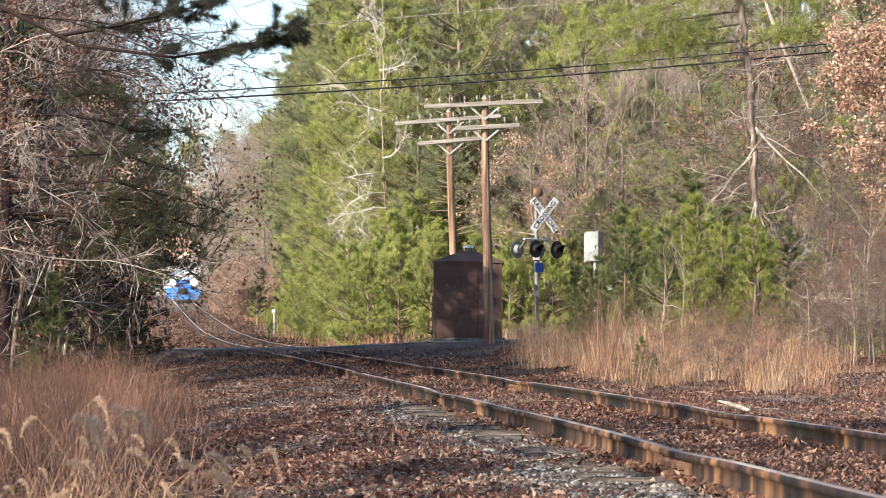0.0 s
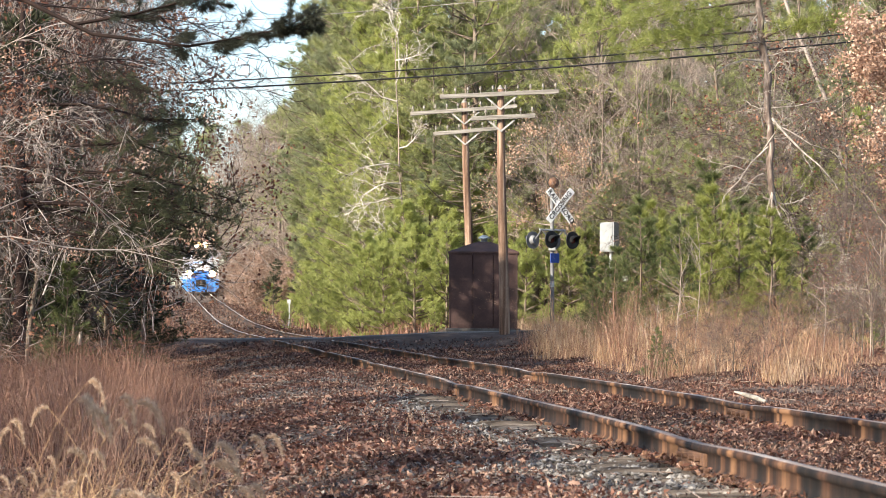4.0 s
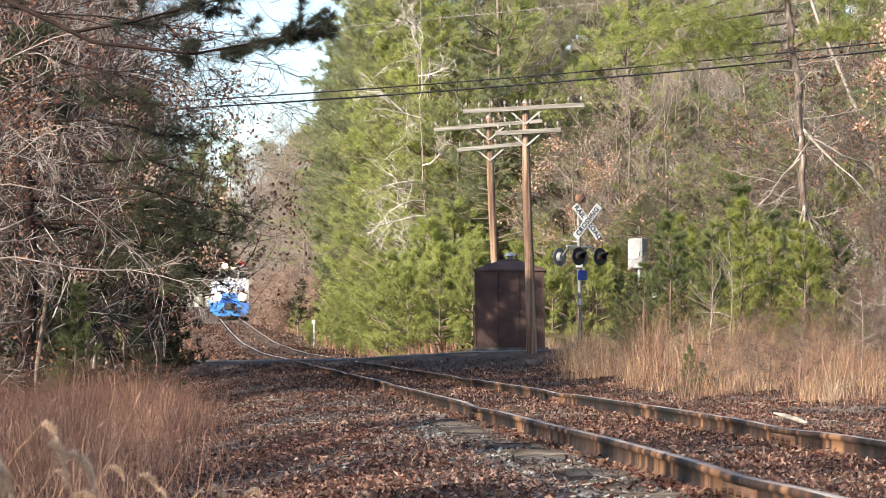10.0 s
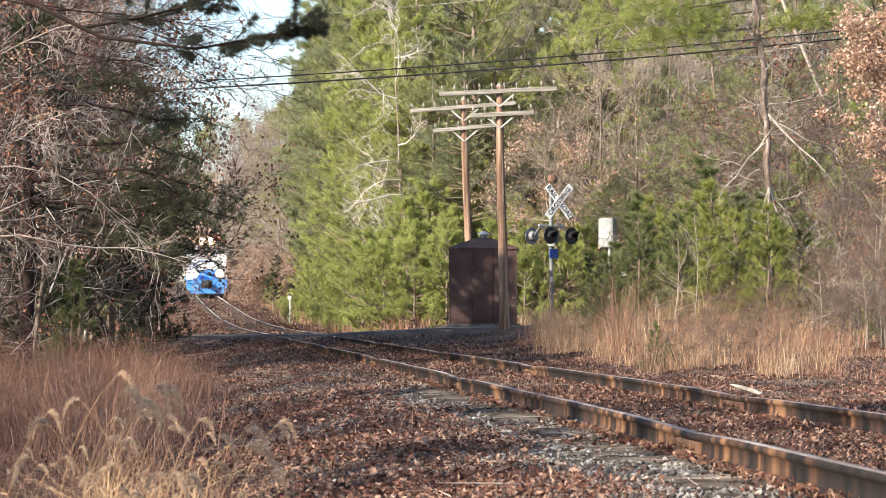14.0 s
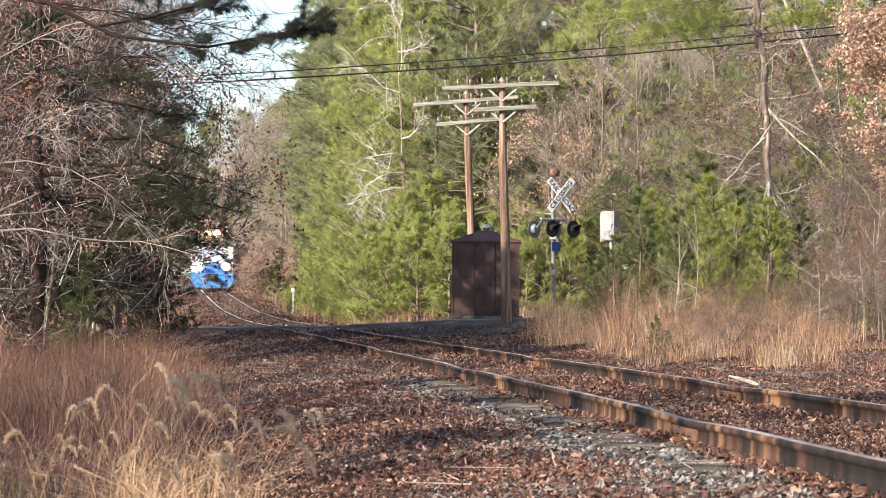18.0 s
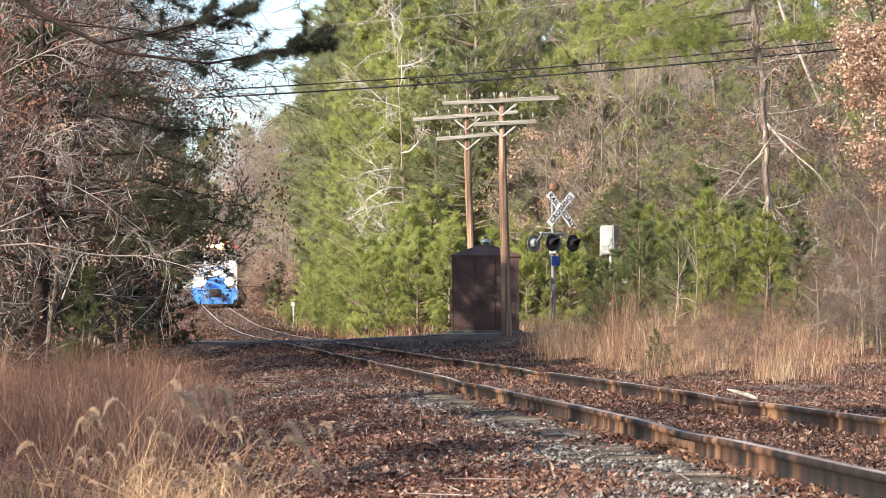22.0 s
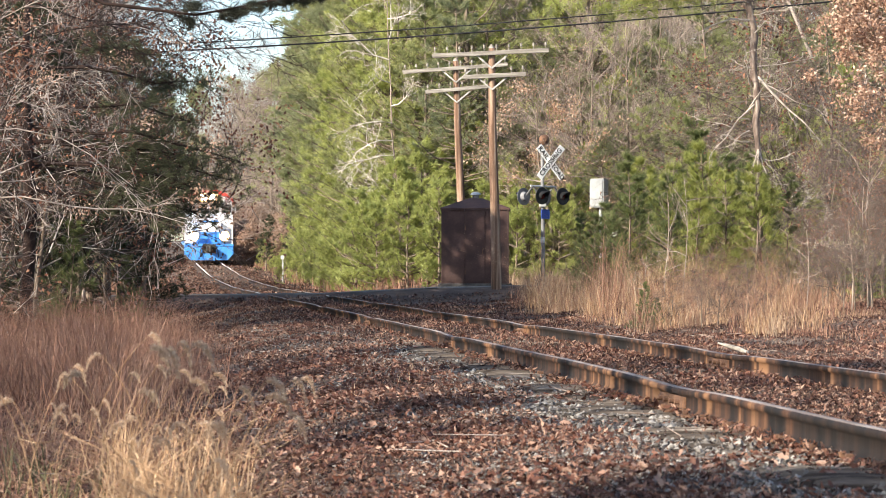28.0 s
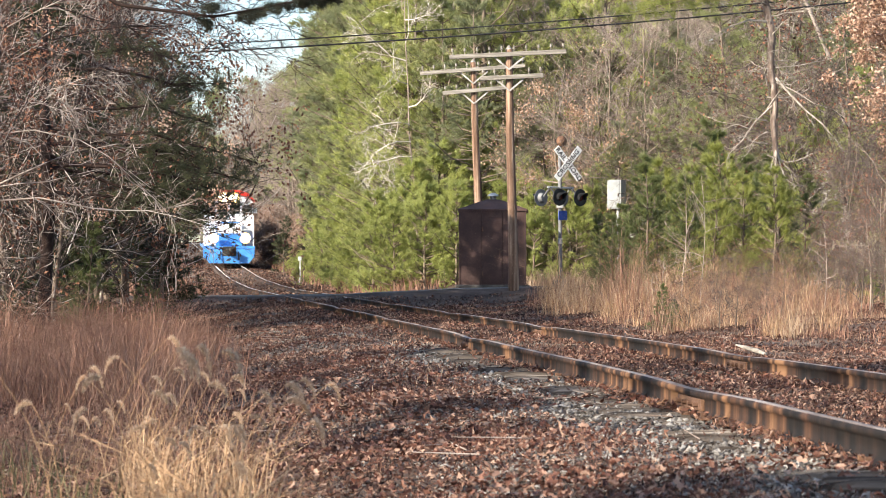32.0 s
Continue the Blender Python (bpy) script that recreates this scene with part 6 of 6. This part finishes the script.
    x, y = patch(rng, 9000, lambda a, b: (np.abs(a - line_x(b)) > 2.9) & (np.abs(a - line_x(b)) < 6.5) & ((b > 73.5) | (b < 66)) & (a < 1.6), (-32, 0), (74, 230), 0.35, 16)
    thing("line_side_brush", blades(8, x, y, rng.uniform(0.25, 0.8, len(x)), 0.03, 0.5, 0.8), "redgrass", Matrix(), "rough brown dead brush along the line", "brush", kind="stuff")
    # low tufts among the litter
    x, y = patch(rng, 2600, lambda a, b: np.abs(a - line_x(b)) > 1.6, (-6, 6), (11, 64), 0.08, 20)
    thing("grass_tufts", blades(6, x, y, rng.uniform(0.05, 0.16, len(x)), 0.004), "drygrass", Matrix(), "short dead grass tufts among the leaves", "dry grass", kind="stuff")


grasses()
FOX = []


def foxtails():
    """Foxtail stems with bristly heads, each a plant of its own."""
    rng = np.random.default_rng(12)
    kinds = []
    for i in range(5):
        stem, head = Geo(), Geo()
        h = 0.82 + 0.05 * i
        t = np.linspace(0, 1, 9)
        b = 0.16 + 0.05 * i
        pts = np.stack([b * t ** 2.4, 0.02 * np.sin(3 * t), h * (t - 0.08 * t ** 4)], 1)
        stem.tube(pts, np.linspace(0.0026, 0.0013, 9), 4)
        u = np.linspace(0, 1, 8)
        hp = pts[-1] + np.stack([0.095 * u - 0.02 * u ** 2, 0 * u, 0.045 * u - (0.09 + 0.02 * i) * u ** 2], 1)
        n = 380
        w = rng.uniform(0, 1, n)
        c = np.stack([np.interp(w, u, hp[:, k]) for k in range(3)], 1)
        r = unit(rng.normal(size=(n, 3)) + [0.5, 0, -0.1])
        head.spikes(c, r * (0.019 * np.sin(np.pi * (0.12 + 0.8 * w)) + 0.005)[:, None], 0.0034, rng)
        n = 5
        s = pts[rng.integers(1, 5, n)]
        a = rng.uniform(0, 6.28, n)
        e = s + np.stack([0.16 * np.cos(a), 0.16 * np.sin(a), rng.uniform(0.0, 0.16, n)], 1)
        stem.spikes(s, e - s, 0.008, rng)
        sm, hm = stem.mesh("stem"), head.mesh("seed_head")
        sm.materials.append(M["foxtail"])
        hm.materials.append(M["foxhead"])
        kinds.append((sm, hm))
    first = {}
    for j in range(58):
        y = 6.2 + 4.6 * rng.uniform(0, 1) ** 1.4
        x = -y * (0.120 + 0.022 * rng.normal() if j % 2 else rng.uniform(0.085, 0.185))
        i = int(rng.integers(0, 5))
        m = at(x, y, rng.uniform(0.38, 0.9), rng.uniform(-0.9, 0.9) + (math.pi if rng.uniform() < 0.25 else 0), 0.01)
        if i not in first:
            first[i] = plant("foxtail_grass", kinds[i], ("stem", "seed_head"), m, "tan foxtail grass stem with a nodding bristly head", "foxtail grass", "foxtail stems")
            ob = first[i]
        else:
            ob = copy_thing(first[i], m)
            ob.matrix_basis = m
        FOX.append((ob, m))


foxtails()


def oak_leaves(rng, c, size):
    """Curled lobed leaves about the places c."""
    n = len(c)
    t = np.array((-0.5, -0.3, -0.14, 0.05, 0.22, 0.5))
    w = np.array((0.03, 0.20, 0.10, 0.26, 0.13, 0.0))
    a = rng.normal(size=(n, 3)) * [1, 1, 0.35]
    a /= np.linalg.norm(a, axis=1, keepdims=True)
    b = unit(np.cross(a, rng.normal(size=(n, 3)) * 0.55 + [0, 0, 1]))
    up = np.cross(b, a)
    up = up * np.sign(up[:, 2:3] + 1e-9)
    L = (size * rng.uniform(0.6, 1.3, n))[:, None, None]
    curl, cup = rng.uniform(-0.9, 1.1, (n, 1, 1)), rng.uniform(-0.5, 1.1, (n, 1, 1))
    spine = c[:, None] + L * (a[:, None] * t[None, :, None] + up[:, None] * curl * (t ** 2)[None, :, None])
    out = L * (b[:, None] * w[None, :, None])
    lift = L * up[:, None] * cup * w[None, :, None]
    v = np.concatenate([spine - out + lift, spine, spine + out + lift], 1)
    f = []
    for i in range(5):
        for o in (0, 6):
            f += [(o + i, o + i + 1, o + i + 7), (o + i, o + i + 7, o + i + 6)]
    g = Geo()
    g.add(v.reshape(-1, 3), (np.array(f)[None] + np.arange(n)[:, None, None] * 18).reshape(-1, 3))
    return g


def litter():
    rng = np.random.default_rng(3)
    n = 430000
    y = 6.6 + 62 * rng.uniform(0, 1, n) ** 1.8
    half = 0.19 * y + 1.0
    x = rng.uniform(-1, 1, n) * half
    d = x - line_x(y)
    dens = 0.55 + 0.45 * np.sin(x * 1.3 + y * 0.5) * np.sin(y * 0.9 - x) - 0.95 * np.exp(-((d + 1.15) / 0.36) ** 2) * (1 - step(18, 36, y))
    keep = (rng.uniform(size=n) < dens + 0.25) & (np.abs(np.abs(d) - 0.752) > 0.06) & ((y < 66) | (y > 73))
    x, y = x[keep], y[keep]
    g = Geo()
    z = land(x, y) + rng.uniform(0.002, 0.035, len(x)) + rng.uniform(0, 0.045, len(x)) * (np.abs(x - line_x(y)) < 1.4)
    red = (np.sin(x * 2.1 + 0.6 * y) * np.sin(1.3 * y - 0.5 * x) + rng.normal(size=len(x)) * 0.45) > 0.55
    r = Geo()
    r.leaves(np.stack([x, y, z + 0.008], 1)[red], (0.027 + 0.0011 * y)[red], rng, 0.1, 0.17, 0.55)
    thing("leaf_litter", r, "redlitter", Matrix(), "loose curled red-brown oak leaves in drifts", "leaf litter", kind="stuff")
    g.leaves(np.stack([x, y, z], 1)[~red], (0.024 + 0.0010 * y)[~red], rng, 0.15, 0.13, 0.5)
    thing("leaf_litter", g, "litter", Matrix(), "thick layer of dry brown oak leaves over the ground", "leaf litter", kind="stuff")
    # lobed leaves lying on top
    n = 44000
    y = 7.0 + 17 * rng.uniform(0, 1, n) ** 1.5
    x = rng.uniform(-1, 1, n) * (0.19 * y + 0.6)
    d = x - line_x(y)
    keep = (np.abs(np.abs(d) - 0.752) > 0.07) & (np.sin(1.1 * x + 0.7 * y) * np.sin(1.7 * y - x) + rng.normal(size=n) * 0.5 > -0.1 + 1.2 * np.exp(-((d + 1.3) / 0.5) ** 2))
    x, y = x[keep], y[keep]
    thing("leaf_litter", oak_leaves(rng, np.stack([x, y, land(x, y) + rng.uniform(0.01, 0.05, len(x))], 1), 0.036 + 0.0011 * y), "redlitter", Matrix(), "curled lobed brown oak leaves lying on the litter", "leaf litter", kind="stuff")
    # leaves drifted against the rails
    n = 16000
    y = 6.6 + 52 * rng.uniform(0, 1, n) ** 1.5
    d = (rng.integers(0, 2, n) * 2 - 1) * 0.752 + (rng.integers(0, 2, n) * 2 - 1) * (0.04 + 0.10 * rng.uniform(0, 1, n))
    keep = (np.sin(1.7 * y) * np.sin(0.6 * y + 3 * d) + rng.normal(size=n) * 0.4 > -0.35)
    y, d = y[keep], d[keep]
    x = line_x(y) + d
    g = Geo()
    g.leaves(np.stack([x, y, line_z(y) + rng.uniform(-0.03, 0.035, len(x))], 1), 0.032 + 0.001 * y, rng, 0.1, 0.17, 0.5)
    thing("leaf_litter", g, "redlitter", Matrix(), "brown oak leaves drifted against the rusty rails", "leaf litter", kind="stuff")
    n = 26000
    y = rng.uniform(60, 175, n)
    d = rng.normal(size=n) * 2.2
    keep = ((y < 66) | (y > 73.2)) & (np.abs(np.abs(d) - 0.752) > 0.14) & ((np.abs(d) > 1.1) | (rng.uniform(size=n) < 0.4))
    y, d = y[keep], d[keep]
    x = line_x(y) + d
    g = Geo()
    g.leaves(np.stack([x, y, land(x, y) + rng.uniform(0.01, 0.05, len(x))], 1), 0.11, rng, 0.5)
    thing("leaf_litter", g, "litter", Matrix(), "brown leaves over the line beyond the crossing", "leaf litter", kind="stuff")
    # ballast stones
    n = 36000
    y = 6.6 + 50 * rng.uniform(0, 1, n) ** 1.8
    d = rng.normal(size=n) * 1.5
    d = np.where(rng.uniform(size=n) < 0.55, -1.6 + rng.normal(size=n) * 0.7, d)
    keep = np.abs(np.abs(d) - 0.752) > 0.08
    y, d = y[keep], d[keep]
    x = line_x(y) + d
    n = len(x)
    octa = np.array([(1, 0, 0), (-1, 0, 0), (0, 1, 0), (0, -1, 0), (0, 0, 1), (0, 0, -1)], float)
    f = np.array([(0, 2, 4), (2, 1, 4), (1, 3, 4), (3, 0, 4), (2, 0, 5), (1, 2, 5), (3, 1, 5), (0, 3, 5)])
    v = octa[None] * rng.uniform(0.6, 1.4, (n, 6, 1)) + rng.normal(size=(n, 6, 3)) * 0.3
    v = v * (0.0100 * rng.uniform(0.45, 1.7, n))[:, None, None] * np.array([1.2, 1, 0.8])
    v = v + np.stack([x, y, land(x, y) + 0.006 + rng.uniform(0, 0.02, n) * (np.abs(x - line_x(y)) < 1.4)], 1)[:, None]
    g = Geo()
    g.add(v.reshape(-1, 3), (f[None] + np.arange(n)[:, None, None] * 6).reshape(-1, 3))
    stones = g.mesh("ballast")
    stones.shade_flat()
    thing("ballast", stones, "gravel", Matrix(), "grey crushed-stone ballast beside the rails", "gravel", kind="stuff")
    # fallen twigs
    n = 380
    y = rng.uniform(9, 40, n)
    x = line_x(y) + rng.uniform(-4.5, 4, n)
    g = Geo()
    ang = rng.uniform(0, 6.28, n)
    L = rng.uniform(0.08, 0.35, n)
    p = np.stack([x, y, land(x, y) + 0.03], 1)
    g.segs(p, p + np.stack([np.cos(ang) * L, np.sin(ang) * L, rng.uniform(-0.01, 0.03, n)], 1), 0.0035, 0.0015, 4)
    thing("fallen_twigs", g, "twig", Matrix(), "pale fallen twigs scattered over the leaves", "twigs", kind="stuff")


litter()


# ---- the locomotive ----
def locomotive():
    t = empty("locomotive", pose(0, 0, 0), "blue and white diesel locomotive with a red cab roof, headlights lit", "locomotive")
    # pilot and platform; the front end is at y = 0, the train stretches along +y
    part("pilot", prism([(-1.45, 0.98), (-1.45, 0.55), (-1.12, 0.16), (1.12, 0.16), (1.45, 0.55), (1.45, 0.98)], 0.0, 0.16, 0.02), "locoblue", t, "blue pilot plate with cut-off lower corners")
    part("platform", block((0, 8.2, 1.08), (2.95, 16.2, 0.16), 0.03), "locoblue", t)
    coupler = part("coupler", block((0, -0.22, 0.86), (0.34, 0.5, 0.36), 0.06), "dark", t, "dark steel knuckle coupler")
    part("knuckle", rod((0.08, -0.5, 0.68), (0.08, -0.5, 1.04), 0.11), "dark", coupler)
    part("drawgear_pocket", block((0, -0.012, 0.86), (0.8, 0.03, 0.55), 0.02), "dark", t)
    for s in (-1, 1):
        st = part("corner_step", block((s * 1.3, 0.45, 0.62), (0.34, 0.5, 0.05), 0.01), "dark", t)
        part("step_side", block((s * 1.46, 0.45, 0.75), (0.03, 0.55, 0.6), 0.01), "locoblue", st)
        hose = part("air_hose", rod((s * 0.5, -0.05, 0.85), (s * 0.56, -0.14, 0.35), 0.03), "dark", t)
        lamp = part("ditch_light", rod((s * 0.92, 0.02, 1.62), (s * 0.92, 0.22, 1.62), 0.32, 0.18, 24), "locoblue", t, "ditch light, lit")
        # added glowing ring and oversized lens stand for the ditch light's glare
        part("reflector", rod((s * 0.92, -0.008, 1.62), (s * 0.92, 0.018, 1.62), 0.31, 0.31, 24), "lampglare", lamp, "golden glowing ring added for the lamp's glare")
        part("lamp_lens", rod((s * 0.92, -0.02, 1.62), (s * 0.92, -0.004, 1.62), 0.22, 0.22, 24), "lamp", lamp, "glowing white lens")
        part("lamp_post", block((s * 0.92, 0.14, 1.28), (0.08, 0.08, 0.34), 0.01), "dark", lamp)
        for k, y in enumerate((0.12, 0.75)):
            part("handrail_post", rod((s * 1.40, y, 1.15), (s * 1.40, y, 2.15 + 0.75 * k), 0.024, seg=8), "locowhite", t, "white handrail")
        part("handrail", rod((s * 1.40, 0.12, 2.15), (s * 1.40, 0.75, 2.9), 0.024, seg=8), "locowhite", t, "white handrail")
        part("handrail", rod((s * 1.40, 4.6, 2.15), (s * 1.40, 15.9, 2.15), 0.022, seg=8), "locowhite", t, "white handrail")
    part("end_rail", rod((-1.3, 0.1, 2.1), (-0.45, 0.1, 2.1), 0.02, seg=8), "locowhite", t)
    part("end_rail", rod((0.45, 0.1, 2.1), (1.3, 0.1, 2.1), 0.02, seg=8), "locowhite", t)
    nose = part("short_hood", prism([(-0.75, 1.16), (0.75, 1.16), (0.75, 2.35), (0.55, 2.55), (-0.55, 2.55), (-0.75, 2.35)], 0.55, 2.2, 0.04), "locoblue", t, "blue low nose with a white upper part")
    part("nose_door", block((0.1, 0.535, 1.52), (0.55, 0.03, 0.62), 0.01), "locoblue", nose)
    part("nose_stripe", block((0, 0.538, 2.17), (1.44, 0.02, 0.58), 0.003), "locowhite", nose)
    cab = part("cab", prism([(-1.42, 1.16), (1.42, 1.16), (1.42, 3.72), (1.05, 4.02), (-1.05, 4.02), (-1.42, 3.72)], 2.0, 4.4, 0.03), "locowhite", t, "white cab")
    part("cab_roof", prism([(-1.50, 3.68), (-1.1, 4.02), (-0.55, 4.16), (0.55, 4.16), (1.1, 4.02), (1.50, 3.68), (1.50, 3.82), (1.13, 4.20), (0.58, 4.40), (-0.58, 4.40), (-1.13, 4.20), (-1.50, 3.82)], 1.8, 4.5), "locored", cab, "red cab roof")
    for x, w in ((-1.08, 0.62), (-0.36, 0.62), (0.36, 0.62), (1.08, 0.62)):
        win = part("windscreen", block((x, 1.982, 3.28), (w - 0.12, 0.02, 0.46), 0.02), "glass", cab, "dark windscreen pane")
        part("window_frame", block((x, 1.99, 3.28), (w - 0.04, 0.02, 0.54), 0.02), "dark", win)
    for s in (-1, 1):
        win = part("side_window", block((s * 1.425, 3.2, 3.2), (0.02, 1.5, 0.75), 0.02), "glass", cab)
        part("number_box", block((s * 0.75, 1.92, 3.84), (0.5, 0.16, 0.26), 0.02), "locowhite", cab)
        part("mirror", block((s * 1.56, 2.2, 3.2), (0.2, 0.03, 0.3), 0.01), "locowhite", cab)
    head = part("headlight", block((0, 1.9, 3.96), (1.24, 0.25, 0.66), 0.06), "dark", cab, "twin headlight, lit")
    for s in (-1, 1):
        # same added ring and oversized lens for the headlight's glare
        part("reflector", rod((s * 0.30, 1.755, 3.96), (s * 0.30, 1.78, 3.96), 0.295, 0.295, 24), "lampglare", head, "golden glowing ring added for the lamp's glare")
        part("lamp_lens", rod((s * 0.30, 1.745, 3.96), (s * 0.30, 1.76, 3.96), 0.20, 0.20, 24), "lamp", head, "glowing white lens")
    horn = part("horn", rod((0.5, 2.3, 4.55), (0.5, 2.9, 4.55), 0.11, 0.04), "dark", cab)
    part("horn_stand", rod((0.5, 2.75, 4.3), (0.5, 2.75, 4.55), 0.03), "dark", horn)
    hood = part("long_hood", block((0, 10.2, 2.45), (1.75, 11.4, 2.6), 0.08), "locoblue", t)
    for k in range(6):
        for s in (-1, 1):
            part("hood_door", block((s * 0.885, 5.6 + 1.6 * k, 2.3), (0.02, 1.3, 1.8), 0.01), "locoblue", hood)
    part("exhaust_stack", block((0, 9.5, 3.85), (0.6, 0.9, 0.26), 0.03), "dark", hood)
    part("fuel_tank", block((0, 8.2, 0.62), (2.3, 3.6, 0.75), 0.15), "dark", t)
    for y0 in (3.2, 13.2):
        truck = part("truck", block((0, y0, 0.62), (2.2, 3.4, 0.26), 0.04), "dark", t, "dark cast-steel truck frame")
        for s in (-1, 1):
            part("side_frame", block((s * 1.08, y0, 0.56), (0.16, 3.5, 0.34), 0.05), "dark", truck)
        for dy in (-1.4, 1.4):
            bm = rod((-0.8, 0, 0), (0.8, 0, 0), 0.09, seg=12)
            for s in (-1, 1):
                bcyl(bm, (s * 0.70, 0, 0), (s * 0.83, 0, 0), 0.51, 0.50, 32)
                bcyl(bm, (s * 0.67, 0, 0), (s * 0.70, 0, 0), 0.54, 0.53, 32)
            ws = part("wheelset", bm, "iron", t, "steel wheelset")
            ws.matrix_basis = pose(0, y0 + dy, 0.51)
            WHEELS.append((ws, y0 + dy))
    return t


WHEELS = []
loco = locomotive()
lay_sleepers()

# ---- what moves ----
RUN = ((0, 214.0), (5.5, 201.0), (9.5, 192.0), (13, 184.0), (18, 172.5), (23, 161.0), (28, 150.5), (32, 144.0))


def run_y(t):
    """Where the locomotive's front stands along the line at t seconds."""
    ts, ys = [a for a, _ in RUN], [b for _, b in RUN]
    return float(np.mean([np.interp(t + o, ts, ys) + (ys[1] - ys[0]) / ts[1] * min(0, t + o) + (ys[-1] - ys[-2]) / (ts[-1] - ts[-2]) * max(0, t + o - 32) for o in (-1.5, -0.75, 0, 0.75, 1.5)]))


def motions():
    rows = []
    for k in range(33):
        t = float(k)
        y = run_y(t)
        a, b = y, y + 15
        ang = math.degrees(math.atan2(-(float(line_x(b)) - float(line_x(a))), 15))
        grade = math.degrees(math.atan2(float(line_z(b)) - float(line_z(a)), 15))
        rows.append((t, pose(float(line_x(y)) + 0.03, y, float(line_z(y)) + 0.139, grade, 0, ang)))
    walk(loco, rows)
    y0 = run_y(0)
    for ws, y in WHEELS:
        steps = 224
        walk(ws, [(32.0 * i / steps, pose(0, y, 0.51, math.degrees((y0 - run_y(32.0 * i / steps)) / 0.5), 0, 0)) for i in range(steps + 1)])
    rng = random.Random(8)
    for ob, m in FOX[::2]:
        ph, amp = rng.uniform(0, 6.28), rng.uniform(0.6, 2.4)
        rows = []
        for i in range(33):
            sway = amp * (math.sin(i * 1.15 + ph) + 0.5 * math.sin(i * 2.3 + 2 * ph))
            rows.append((float(i), m @ pose(0, 0, 0, 0, sway, 0)))
        walk(ob, rows)


motions()
